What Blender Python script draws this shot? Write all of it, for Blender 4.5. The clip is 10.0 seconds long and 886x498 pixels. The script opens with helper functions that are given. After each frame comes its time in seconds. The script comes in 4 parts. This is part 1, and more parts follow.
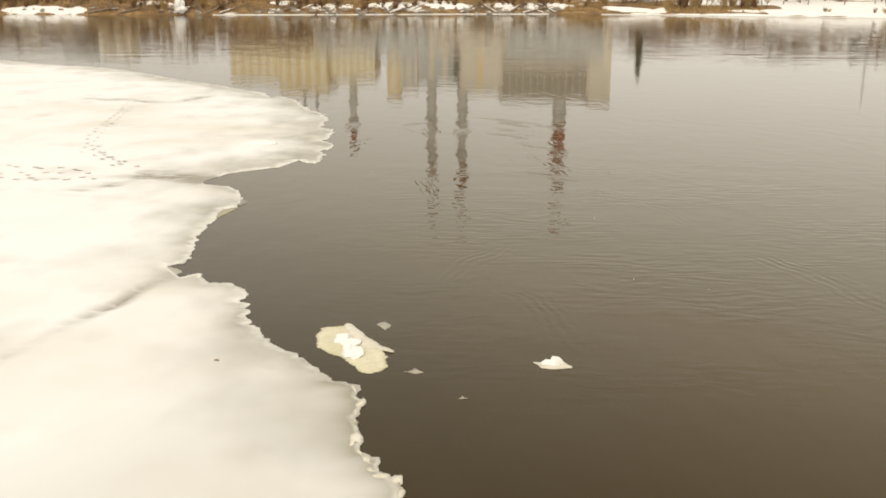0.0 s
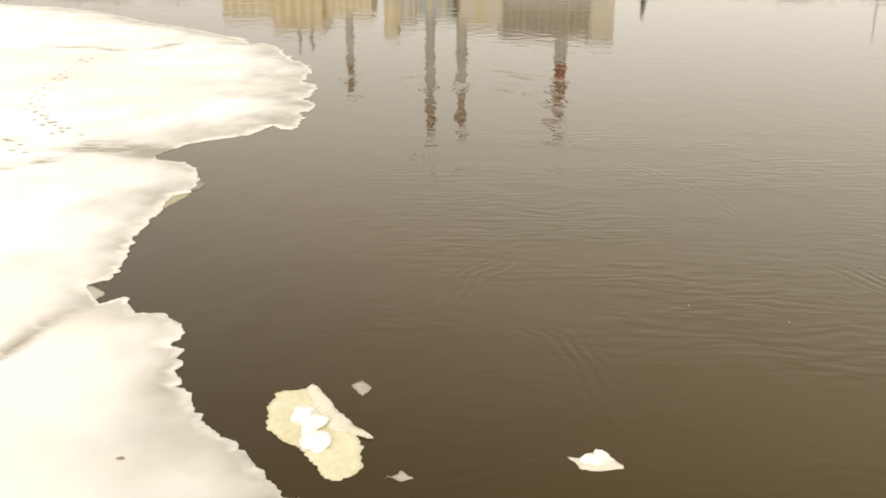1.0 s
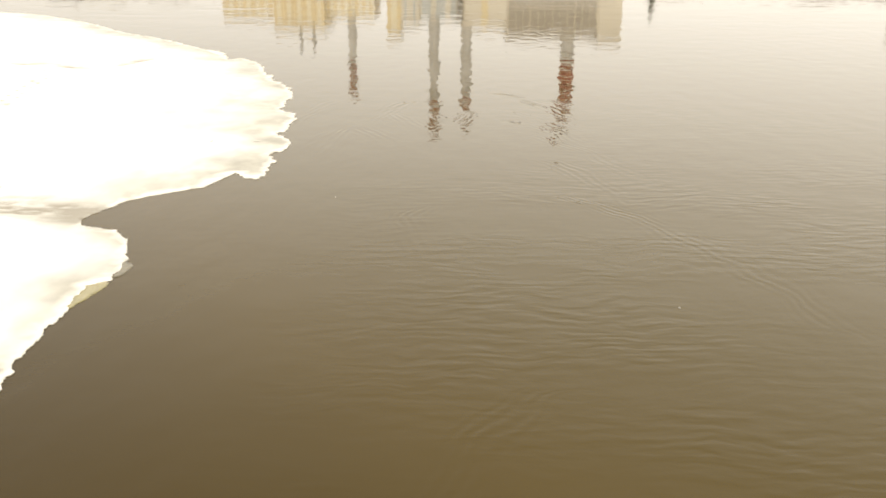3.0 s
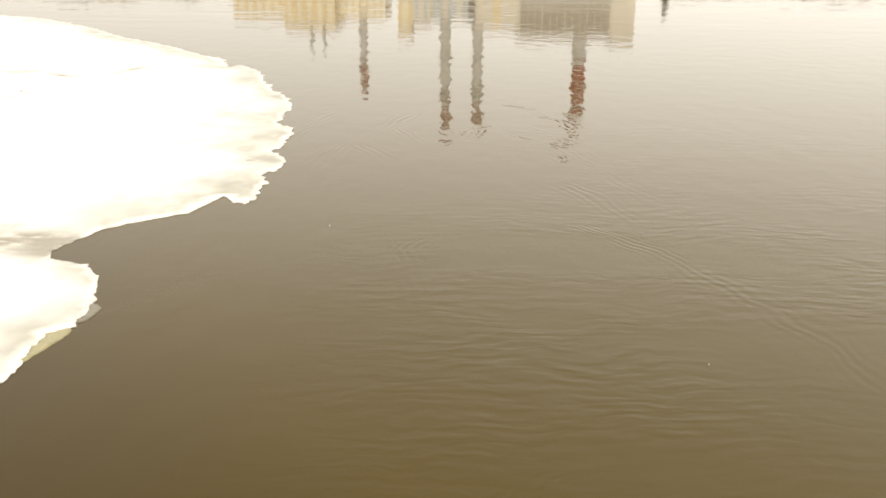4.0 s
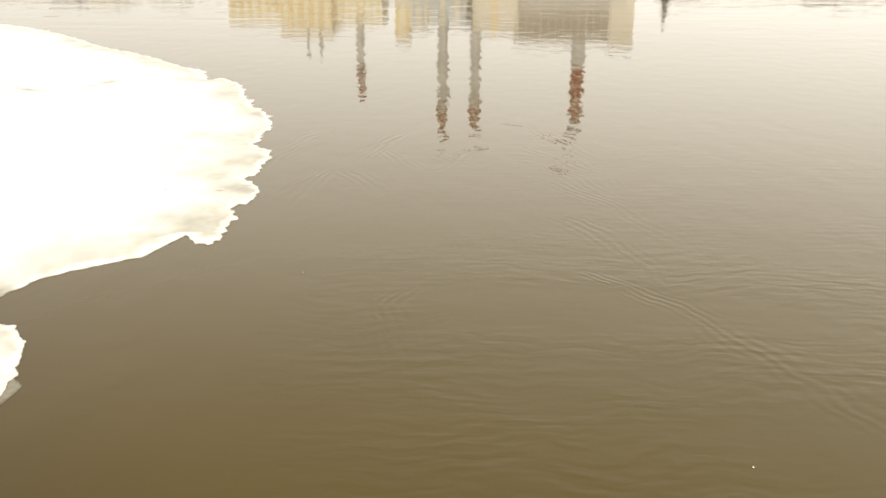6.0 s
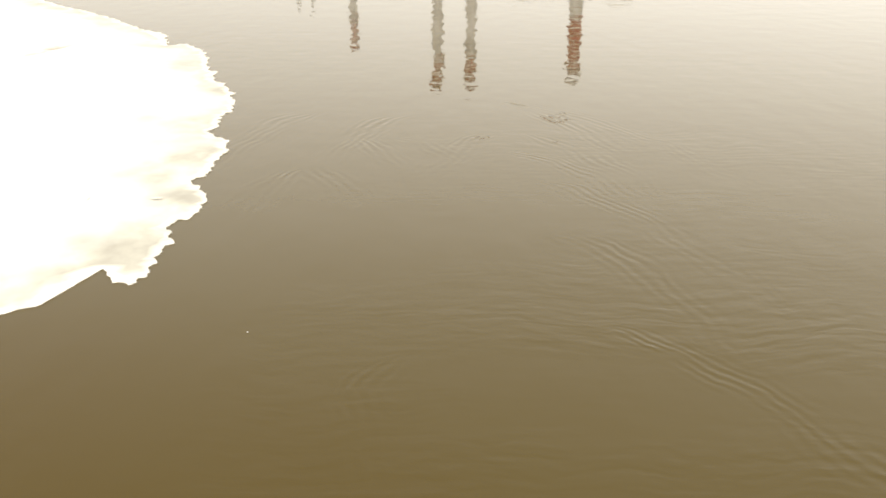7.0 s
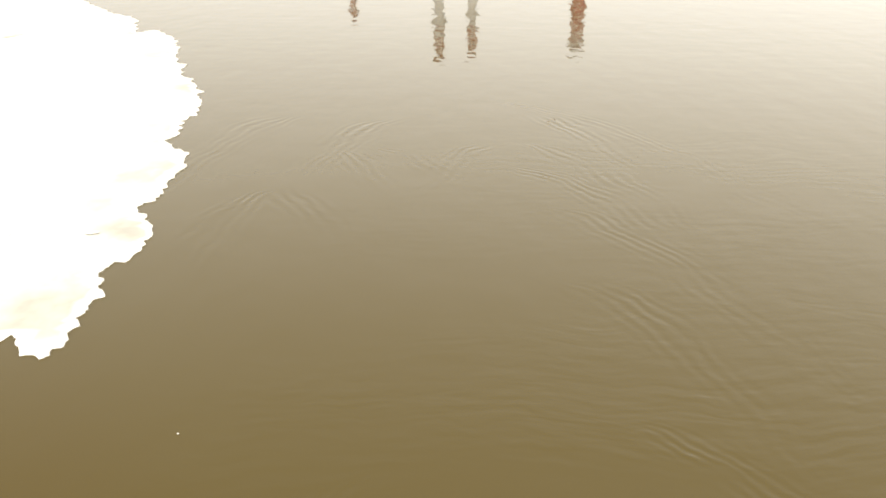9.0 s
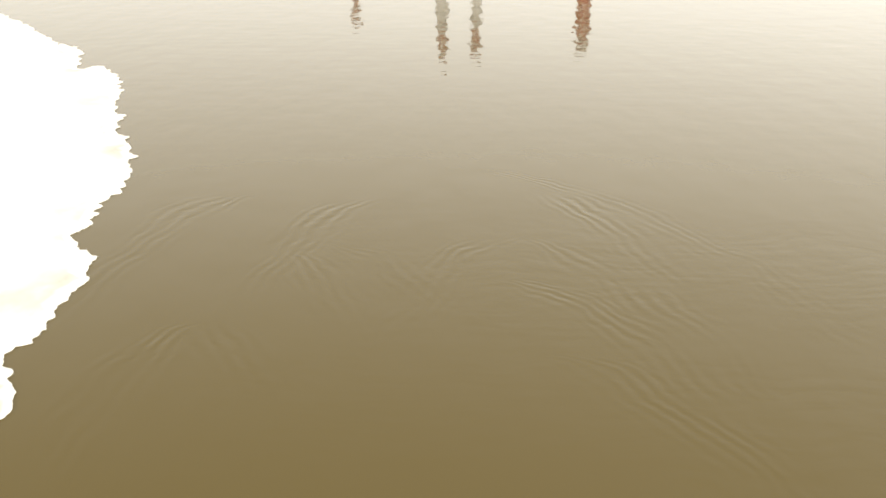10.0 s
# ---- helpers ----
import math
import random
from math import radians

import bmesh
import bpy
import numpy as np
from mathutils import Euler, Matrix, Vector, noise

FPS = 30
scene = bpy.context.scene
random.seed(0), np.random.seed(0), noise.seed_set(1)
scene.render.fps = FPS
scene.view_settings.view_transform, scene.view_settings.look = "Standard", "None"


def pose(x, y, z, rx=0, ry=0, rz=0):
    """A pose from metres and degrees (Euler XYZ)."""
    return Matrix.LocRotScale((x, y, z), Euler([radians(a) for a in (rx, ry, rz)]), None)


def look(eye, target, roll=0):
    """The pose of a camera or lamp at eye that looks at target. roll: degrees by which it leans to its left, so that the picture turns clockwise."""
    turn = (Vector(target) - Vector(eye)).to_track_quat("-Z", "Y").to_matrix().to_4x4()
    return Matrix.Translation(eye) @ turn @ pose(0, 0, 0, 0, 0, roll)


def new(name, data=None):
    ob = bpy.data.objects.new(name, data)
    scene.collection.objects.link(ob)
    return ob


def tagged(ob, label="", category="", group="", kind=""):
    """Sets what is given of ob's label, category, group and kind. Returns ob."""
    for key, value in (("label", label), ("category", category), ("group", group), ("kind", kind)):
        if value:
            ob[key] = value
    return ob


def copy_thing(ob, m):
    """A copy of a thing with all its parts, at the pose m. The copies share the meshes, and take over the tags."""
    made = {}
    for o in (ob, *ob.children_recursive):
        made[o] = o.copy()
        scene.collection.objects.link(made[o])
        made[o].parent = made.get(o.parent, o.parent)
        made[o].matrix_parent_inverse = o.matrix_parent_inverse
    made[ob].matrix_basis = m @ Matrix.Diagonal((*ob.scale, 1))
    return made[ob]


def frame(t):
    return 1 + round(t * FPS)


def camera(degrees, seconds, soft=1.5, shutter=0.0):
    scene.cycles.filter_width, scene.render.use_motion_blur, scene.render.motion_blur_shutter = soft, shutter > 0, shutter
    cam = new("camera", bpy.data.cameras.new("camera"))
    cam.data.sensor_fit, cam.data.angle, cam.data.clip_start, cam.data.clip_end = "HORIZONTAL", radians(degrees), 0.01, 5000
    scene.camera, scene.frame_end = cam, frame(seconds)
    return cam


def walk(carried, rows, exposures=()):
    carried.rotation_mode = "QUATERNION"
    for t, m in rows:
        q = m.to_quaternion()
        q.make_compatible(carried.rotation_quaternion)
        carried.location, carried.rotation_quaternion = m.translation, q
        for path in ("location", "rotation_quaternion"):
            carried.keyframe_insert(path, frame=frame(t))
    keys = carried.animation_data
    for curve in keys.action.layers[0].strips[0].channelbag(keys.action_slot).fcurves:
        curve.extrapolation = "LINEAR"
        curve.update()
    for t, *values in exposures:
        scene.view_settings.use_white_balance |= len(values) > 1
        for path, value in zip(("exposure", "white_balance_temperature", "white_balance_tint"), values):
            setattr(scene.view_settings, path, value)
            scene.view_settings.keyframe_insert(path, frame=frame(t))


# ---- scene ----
cam = camera(49.4, 10.0, soft=1.8)
# seconds, eye, target, roll
PATH = [
    (0, (0.0, 0.0, 8.7), (0.0, 1.931, 8.181), 0.3),
    (0.5, (0.0, 4.17, 8.705), (0.001, 6.09, 8.144), 0.3),
    (1, (0.0, 7.278, 8.714), (0.003, 9.172, 8.072), 0.3),
    (1.5, (0.03, 9.63, 8.691), (0.034, 11.523, 8.048), 0.3),
    (2, (0.16, 11.801, 8.801), (0.162, 13.694, 8.154), 0.3),
    (2.5, (0.164, 13.435, 8.888), (0.166, 15.328, 8.241), 0.3),
    (4, (0.497, 18.029, 9.164), (0.468, 19.921, 8.515), 0.3),
    (4.5, (0.454, 18.279, 9.012), (0.425, 20.172, 8.366), 0.3),
    (5, (0.638, 18.76, 9.165), (0.604, 20.653, 8.52), 0.3),
    (6.5, (0.671, 25.222, 9.108), (0.652, 27.116, 8.466), 0.3),
    (7, (0.645, 29.126, 8.953), (0.63, 30.985, 8.214), 0.3),
    (7.5, (0.866, 32.214, 9.196), (0.845, 34.064, 8.437), 0.3),
    (8, (0.731, 33.007, 8.87), (0.717, 34.843, 8.077), 0.3),
    (8.5, (0.843, 34.055, 8.863), (0.826, 35.89, 8.066), 0.3),
    (9, (0.897, 33.802, 8.992), (0.879, 35.637, 8.197), 0.3),
    (9.5, (0.974, 37.121, 9.137), (0.954, 38.954, 8.337), 0.3),
    (10, (1.277, 41.26, 9.23), (1.251, 43.092, 8.429), 0.3),
]
# seconds, stops, kelvin, tint
LIGHT_METER = [
    (0.0, -0.06, 7080, 10),
    (1.0, 0.18, 7100, 11),
    (2.5, 0.58, 7050, 10),
    (4.5, 0.62, 6950, 10),
    (6.5, 0.68, 6920, 9),
    (7.5, 0.9, 6800, 9),
    (10.0, 1.08, 6650, 8),
]
walk(cam, [(t, look(eye, target, roll)) for t, eye, target, roll in PATH], LIGHT_METER)

# ---- sky and sun: an even overcast ----
SUN_UP, SUN_ROUND = 32.0, 200.0
world = bpy.data.worlds.new("overcast_sky")
scene.world = world
world.use_nodes = True
wn, wl = world.node_tree.nodes, world.node_tree.links
back = wn["Background"]
sky = wn.new("ShaderNodeTexSky")
sky.sky_type, sky.sun_disc = "NISHITA", False
sky.sun_elevation, sky.sun_rotation = radians(SUN_UP), radians(SUN_ROUND)
sky.air_density, sky.dust_density, sky.ozone_density = 1.0, 6.0, 1.0
cloud = wn.new("ShaderNodeMix")
cloud.data_type = "RGBA"
cloud.inputs["Factor"].default_value = 0.95
wl.new(sky.outputs["Color"], cloud.inputs["A"])
# even cloud, a little duller at the horizon and thinner towards the east
aim = wn.new("ShaderNodeTexCoord")
aim_parts = wn.new("ShaderNodeSeparateXYZ")
wl.new(aim.outputs["Generated"], aim_parts.inputs["Vector"])
height_tone = wn.new("ShaderNodeValToRGB")
for at, tone in ((0.0, (0.76, 0.74, 0.70)), (0.1, (0.88, 0.855, 0.805)), (0.2, (1.0, 0.965, 0.9)), (0.32, (1.07, 1.03, 0.955)), (0.6, (0.955, 0.91, 0.825))):
    stop = height_tone.color_ramp.elements.new(at)
    stop.color = (*tone, 1)
height_tone.color_ramp.elements.remove(height_tone.color_ramp.elements[-1])
height_tone.color_ramp.elements.remove(height_tone.color_ramp.elements[0])
wl.new(aim_parts.outputs["Z"], height_tone.inputs["Fac"])
east_tone = wn.new("ShaderNodeMapRange")
east_tone.interpolation_type = "SMOOTHSTEP"
for key, value in (("From Min", -0.9), ("From Max", 0.9), ("To Min", 10.7), ("To Max", 14.5)):
    east_tone.inputs[key].default_value = value
wl.new(aim_parts.outputs["X"], east_tone.inputs["Value"])
cloud_light = wn.new("ShaderNodeVectorMath")
cloud_light.operation = "SCALE"
wl.new(height_tone.outputs["Color"], cloud_light.inputs[0])
wl.new(east_tone.outputs["Result"], cloud_light.inputs["Scale"])
wl.new(cloud_light.outputs["Vector"], cloud.inputs["B"])
wl.new(cloud.outputs["Result"], back.inputs["Color"])
back.inputs["Strength"].default_value = 0.1

sun_data = bpy.data.lights.new("sun", "SUN")
sun_data.energy, sun_data.angle, sun_data.color = 1.4, radians(25), (1.0, 0.96, 0.9)
sun = new("sun", sun_data)
sun.matrix_world = look((0, 0, 0), (-math.sin(radians(SUN_ROUND)) * math.cos(radians(SUN_UP)), -math.cos(radians(SUN_ROUND)) * math.cos(radians(SUN_UP)), -math.sin(radians(SUN_UP))))


# ---- materials ----
class Nodes:
    """A small helper to wire a principled material."""

    def __init__(self, name):
        self.mat = bpy.data.materials.new(name)
        self.mat.use_nodes = True
        self.tree = self.mat.node_tree
        self.bsdf = self.tree.nodes["Principled BSDF"]
        self.geo = self.add("ShaderNodeNewGeometry")

    def add(self, kind, **values):
        node = self.tree.nodes.new(kind)
        for key, value in values.items():
            node.inputs[key.replace("_", " ")].default_value = value
        return node

    def link(self, a, b):
        self.tree.links.new(a, b)

    def place(self, sx=1.0, sy=1.0, sz=1.0, turn=0.0):
        """World position, scaled."""
        node = self.add("ShaderNodeMapping")
        node.inputs["Scale"].default_value = (sx, sy, sz)
        node.inputs["Rotation"].default_value = (0, 0, radians(turn))
        self.link(self.geo.outputs["Position"], node.inputs["Vector"])
        return node.outputs["Vector"]

    def noise(self, scale, detail=4.0, rough=0.55, at=None, warp=0.0):
        node = self.add("ShaderNodeTexNoise", Scale=scale, Detail=detail, Roughness=rough, Distortion=warp)
        self.link(at or self.geo.outputs["Position"], node.inputs["Vector"])
        return node.outputs["Fac"]

    def ramp(self, value, *stops):
        node = self.add("ShaderNodeValToRGB")
        self.link(value, node.inputs["Fac"])
        points = node.color_ramp.elements
        while len(points) < len(stops):
            points.new(0.5)
        for point, (at, colour) in zip(points, stops):
            point.position = at
            point.color = (*colour, 1) if isinstance(colour, tuple) else (colour, colour, colour, 1)
        return node.outputs["Color"]

    def math(self, how, a, b=0.5, c=None):
        node = self.add("ShaderNodeMath")
        node.operation = how
        for n, value in enumerate((a, b) if c is None else (a, b, c)):
            if isinstance(value, (int, float)):
                node.inputs[n].default_value = value
            else:
                self.link(value, node.inputs[n])
        return node.outputs["Value"]

    def mix(self, fac, a, b, how="MIX"):
        node = self.add("ShaderNodeMix")
        node.data_type, node.blend_type = "RGBA", how
        for key, value in (("Factor", fac), ("A", a), ("B", b)):
            socket = [s for s in node.inputs if s.name == key and s.type == ("VALUE" if key == "Factor" else "RGBA")][0]
            if isinstance(value, (int, float)):
                socket.default_value = value
            elif isinstance(value, tuple):
                socket.default_value = (*value, 1)
            else:
                self.link(value, socket)
        return [s for s in node.outputs if s.type == "RGBA"][0]

    def attribute(self, name):
        node = self.add("ShaderNodeAttribute")
        node.attribute_name = name
        return node.outputs["Fac"]

    def bump(self, height, distance, strength=1.0, before=None):
        node = self.add("ShaderNodeBump", Strength=strength, Distance=distance)
        self.link(height, node.inputs["Height"])
        if before is not None:
            self.link(before, node.inputs["Normal"])
        return node.outputs["Normal"]

    def done(self, colour, rough=0.7, normal=None, metal=0.0):
        for key, value in (("Base Color", colour), ("Roughness", rough), ("Normal", normal), ("Metallic", metal)):
            if value is None:
                continue
            if isinstance(value, (int, float)):
                self.bsdf.inputs[key].default_value = value
            elif isinstance(value, tuple):
                self.bsdf.inputs[key].default_value = (*value, 1)
            else:
                self.link(value, self.bsdf.inputs[key])
        return self.mat


def grained(name, dark, light, scale, rough=0.8, relief=0.01, fine=8.0):
    """A surface with blotches and grain."""
    n = Nodes(name)
    wide, small = n.noise(scale), n.noise(scale * fine, 3)
    fac = n.math("MULTIPLY_ADD", small, 0.35, n.math("MULTIPLY", wide, 0.65))
    return n.done(n.ramp(fac, (0.3, dark), (0.7, light)), rough, n.bump(small, relief))


# wakes on the water: apex x, y, heading in degrees, length, spread of the arch, arm (-1 left, 1 right, 0 both), strength
WAKES = [(-0.9, 65.6, 0, 7, 0.95, -1, 1.0), (-2.9, 61.9, 0, 3.5, 1.1, 1, 0.9), (-4.3, 66.0, 0, 9, 1.05, -1, 0.8), (0.9, 68.5, 0, 13, 2.65, 1, 0.48),
         (3.2, 66.6, 0, 7, 1.2, 1, 1.0), (2.9, 63.1, 0, 6, 1.25, 0, 0.6), (1.8, 60.8, 0, 7, 1.85, 1, 0.8), (-4.2, 57.9, 0, 5, 0.4, -1, 0.8),
         (-1.5, 62.7, 0, 4, 1.3, 1, 0.45), (3.0, 57.4, 0, 11, 1.6, 1, 0.55), (-3.8, 58.4, 0, 3.5, 0.75, 0, 0.7), (4.4, 60.9, 0, 6, 1.1, 1, 0.5),
         (3.4, 53.0, 0, 8, 1.15, 1, 0.7), (3.0, 47.6, 0, 15, 1.95, 1, 0.75), (10.3, 31.8, 0, 9, 1.0, 1, 0.9), (2.0, 27.6, 0, 6, 0.6, 1, 0.8),
         (2.9, 32.9, 0, 6, 1.3, -1, 0.7), (-0.2, 46.0, 25, 6, 1.2, -1, 0.6)]


def water_material():
    n = Nodes("river_water")
    murk = n.noise(0.05, 3)
    n.bsdf.inputs["IOR"].default_value = 1.333
    n.bsdf.inputs["Specular IOR Level"].default_value = 0.21
    # low swell that bends the reflections, and wind ripples in faint patches
    swell = n.noise(0.95, 2.0, 0.45, n.place(1.0, 0.5, 1, 5))
    ripple = n.noise(2.3, 2, 0.5, n.place(0.5, 1.0, 1, -7))
    patch = n.ramp(n.noise(0.09, 2, 0.5, n.place(0.8, 1.1, 1, 15)), (0.45, 0.0), (0.65, 1.0))
    out = n.add("ShaderNodeSeparateXYZ")
    n.link(n.geo.outputs["Position"], out.inputs["Vector"])
    along = n.math("MULTIPLY", out.outputs["Y"], 0.002)
    # calm from the ice to mid-river, a light breeze beyond
    near = n.ramp(along, (0.10, 1.0), (0.16, 0.0))
    breeze = n.ramp(along, (0.19, 0.0), (0.27, 1.0), (0.52, 1.0), (0.64, 0.3))
    height = n.math("MULTIPLY", swell, 0.0125)
    height = n.math("MULTIPLY_ADD", n.math("MULTIPLY", ripple, n.math("MULTIPLY", patch, near)), 0.0034, height)
    fine = n.noise(1.3, 2, 0.5, n.place(0.4, 1.0, 1, -3))
    height = n.math("MULTIPLY_ADD", n.math("MULTIPLY", fine, n.ramp(along, (0.11, 0.0), (0.17, 1.0), (0.5, 1.0))), 0.0058, height)
    cat = n.noise(0.24, 3, 0.6, n.place(0.28, 1.0, 1, 2))
    height = n.math("MULTIPLY_ADD", n.math("MULTIPLY", cat, breeze), 0.075, height)
    # wake arms: chevrons of fine waves, bent and broken a little
    bent = n.add("ShaderNodeVectorMath")
    bent.operation = "MULTIPLY_ADD"
    wander = n.add("ShaderNodeTexNoise", Scale=0.35, Detail=1.0)
    n.link(n.geo.outputs["Position"], wander.inputs["Vector"])
    n.link(wander.outputs["Color"], bent.inputs[0])
    bent.inputs[1].default_value = (1.2, 1.2, 0)
    shaken = n.add("ShaderNodeVectorMath")
    shaken.operation = "MULTIPLY_ADD"
    tremble = n.add("ShaderNodeTexNoise", Scale=1.3, Detail=2.0)
    n.link(n.geo.outputs["Position"], tremble.inputs["Vector"])
    n.link(tremble.outputs["Color"], shaken.inputs[0])
    shaken.inputs[1].default_value = (0.34, 0.34, 0)
    n.link(n.geo.outputs["Position"], shaken.inputs[2])
    n.link(shaken.outputs["Vector"], bent.inputs[2])
    broken = n.ramp(n.noise(0.7, 3, 0.6), (0.36, 0.1), (0.56, 1.0))
    total = 0.0
    for ax, ay, heading, reach, half, arm, strength in WAKES:
        turn = n.add("ShaderNodeMapping")
        turn.vector_type = "TEXTURE"
        turn.inputs["Location"].default_value = (ax + 0.77, ay + 0.77, 0)
        turn.inputs["Rotation"].default_value = (0, 0, radians(heading))
        n.link(bent.outputs["Vector"], turn.inputs["Vector"])
        apart = n.add("ShaderNodeSeparateXYZ")
        n.link(turn.outputs["Vector"], apart.inputs["Vector"])
        wide = n.math("MULTIPLY", apart.outputs["X"], float(arm)) if arm else n.math("ABSOLUTE", apart.outputs["X"])
        behind = n.math("MULTIPLY", apart.outputs["Y"], -1.0)
        arch = n.math("MULTIPLY", n.math("SQRT", n.math("MAXIMUM", behind, 0.0)), half)
        off = n.math("MULTIPLY", n.math("SUBTRACT", wide, arch), 0.75)
        wave = n.math("COSINE", n.math("MULTIPLY", off, 2 * math.pi / 0.275))
        strip = n.math("POWER", 2.718, n.math("MULTIPLY", n.math("MULTIPLY", off, off), -1 / 0.5**2))
        grown = n.math("SMOOTH_MIN", n.math("MAXIMUM", n.math("MULTIPLY", behind, 1.2), 0.0), 1.0, 0.3)
        fade = n.math("MAXIMUM", n.math("SUBTRACT", 1.0, n.math("DIVIDE", behind, reach)), 0.0)
        one = n.math("MULTIPLY", n.math("MULTIPLY", wave, strip), n.math("MULTIPLY", grown, n.math("MULTIPLY", fade, strength)))
        total = n.math("ADD", one, total)
    height = n.math("MULTIPLY_ADD", n.math("MULTIPLY", total, broken), 0.0058, height)
    # a field of short crossing crests over the middle of the pool
    crests = n.add("ShaderNodeTexNoise", Scale=3.1, Detail=1.0, Roughness=0.4)
    long_x = n.add("ShaderNodeMapping")
    long_x.inputs["Scale"].default_value = (0.34, 1.0, 1.0)
    n.link(bent.outputs["Vector"], long_x.inputs["Vector"])
    n.link(long_x.outputs["Vector"], crests.inputs["Vector"])
    spread = n.noise(0.16, 2, 0.5, n.place(0.7, 1.2, 1, 20))
    zone_y = n.ramp(n.math("MULTIPLY", out.outputs["Y"], 0.01), (0.18, 0.0), (0.26, 1.0), (0.46, 1.0), (0.53, 0.3), (0.62, 0.3), (0.68, 0.0))
    zone_x = n.ramp(n.math("MULTIPLY_ADD", out.outputs["X"], 0.02, 0.5), (0.4, 0.0), (0.54, 1.0), (0.85, 1.0), (1.0, 0.2))
    field = n.math("MULTIPLY", n.ramp(spread, (0.38, 0.1), (0.58, 1.0)), n.math("MULTIPLY", zone_x, zone_y))
    height = n.math("MULTIPLY_ADD", n.math("MULTIPLY", crests.outputs["Fac"], field), 0.0215, height)
    normal = n.bump(height, 1.0)
    # body colour: darkest at the near left, paler brown outwards, blotched by noise
    wind = n.ramp(n.math("MULTIPLY_ADD", out.outputs["Y"], 0.003, n.math("MULTIPLY_ADD", n.noise(0.05, 3, 0.6, n.place(0.25, 1.5, 1)), 0.4, -0.2)), (0.25, 0.02), (0.75, 0.065))
    body_tone = n.math("MULTIPLY_ADD", n.math("MULTIPLY_ADD", out.outputs["X"], 1.2, out.outputs["Y"]), 0.017, n.math("MULTIPLY_ADD", murk, 0.3, -0.41))
    return n.done(n.ramp(body_tone, (0.05, (0.031, 0.0187, 0.001)), (0.3, (0.0555, 0.0365, 0.0055)), (0.48, (0.0605, 0.0434, 0.0112)), (1.0, (0.0665, 0.0492, 0.0168))), wind, normal)


def ice_material(name):
    """Snow-covered river ice; inside runs from 0 at the worn rim to 1, lip marks its raised white edge."""
    n = Nodes(name)
    thin = n.attribute("inside")
    wide = n.noise(0.075, 3, 0.5)
    cloudy = n.noise(0.42, 4, 0.55, n.place(1.0, 0.8, 1))
    small = n.noise(3.0, 5, 0.65)
    tone = n.math("MULTIPLY_ADD", cloudy, 0.2, n.math("MULTIPLY", wide, 0.8))
    snow = n.ramp(tone, (0.36, (0.66, 0.645, 0.60)), (0.43, (0.715, 0.71, 0.69)), (0.5, (0.75, 0.755, 0.755)), (0.62, (0.77, 0.78, 0.795)))
    # thin wet rim ice; its grey also stands in for relief shading
    wet = n.ramp(n.noise(0.6, 4, 0.55, n.place(1.0, 0.7, 1)), (0.36, (0.27, 0.26, 0.225)), (0.5, (0.365, 0.355, 0.312)), (0.64, (0.495, 0.486, 0.44)))
    edge = n.math("ADD", thin, n.math("MULTIPLY_ADD", n.noise(0.33, 3, 0.48, n.place(1.0, 0.75, 1)), 1.3, -0.62))
    colour = n.mix(n.ramp(edge, (0.12, 0.0), (0.95, 1.0)), wet, snow)
    colour = n.mix(n.attribute("pool"), colour, (0.29, 0.275, 0.225))
    colour = n.mix(n.math("MULTIPLY", n.attribute("lip"), n.ramp(n.noise(1.1, 4, 0.6), (0.3, 0.35), (0.5, 1.0))), colour, (0.74, 0.735, 0.70))
    slush = n.math("MULTIPLY", n.attribute("slush"), n.ramp(n.noise(1.3, 6, 0.7, n.place(0.7, 1.6, 1)), (0.36, 0.25), (0.52, 1.0)))
    colour = n.mix(slush, colour, (0.24, 0.22, 0.18))
    normal = n.bump(small, 0.008, 0.5, n.bump(n.noise(0.9, 3, 0.5), 0.009, 0.5))
    return n.done(colour, n.math("MULTIPLY_ADD", thin, 0.3, 0.4), normal)


WATER = water_material()
ICE = ice_material("snowy_ice")
GLAZE = grained("wet_yellow_ice", (0.46, 0.43, 0.25), (0.66, 0.63, 0.49), 0.9, 0.3, 0.01)
SNOW = grained("melting_snow", (0.74, 0.73, 0.70), (0.87, 0.865, 0.85), 2.0, 0.7, 0.02)
GREY_ICE = grained("wet_grey_ice", (0.26, 0.24, 0.19), (0.42, 0.40, 0.34), 1.2, 0.3, 0.01)
GREY_WHITE = grained("pale_wet_ice", (0.50, 0.47, 0.38), (0.68, 0.66, 0.58), 1.4, 0.4, 0.01)
OLIVE_ICE = grained("drowned_ice", (0.16, 0.14, 0.06), (0.30, 0.27, 0.14), 1.6, 0.25, 0.005)
DARK_ICE = grained("sunken_ice", (0.07, 0.06, 0.035), (0.15, 0.13, 0.085), 2.2, 0.25, 0.005)
REED = grained("dry_straw", (0.26, 0.165, 0.06), (0.48, 0.34, 0.155), 0.4, 0.9, 0.01)
PRINT = grained("wet_footprint", (0.44, 0.42, 0.375), (0.58, 0.56, 0.51), 5.0, 0.5, 0.005)
WOOD = grained("drift_wood", (0.12, 0.085, 0.055), (0.30, 0.23, 0.16), 1.5, 0.85, 0.02)
TWIG = grained("bare_twigs", (0.11, 0.058, 0.026), (0.23, 0.125, 0.06), 0.5, 0.9, 0.01)
SPRUCE = grained("spruce_needles", (0.012, 0.02, 0.012), (0.04, 0.055, 0.03), 1.0, 0.9, 0.02)
STONE = grained("bank_stone", (0.18, 0.155, 0.125), (0.36, 0.32, 0.27), 0.8, 0.9, 0.03)
YELLOW = grained("ochre_plaster", (0.66, 0.55, 0.34), (0.78, 0.66, 0.44), 0.15, 0.85, 0.01)
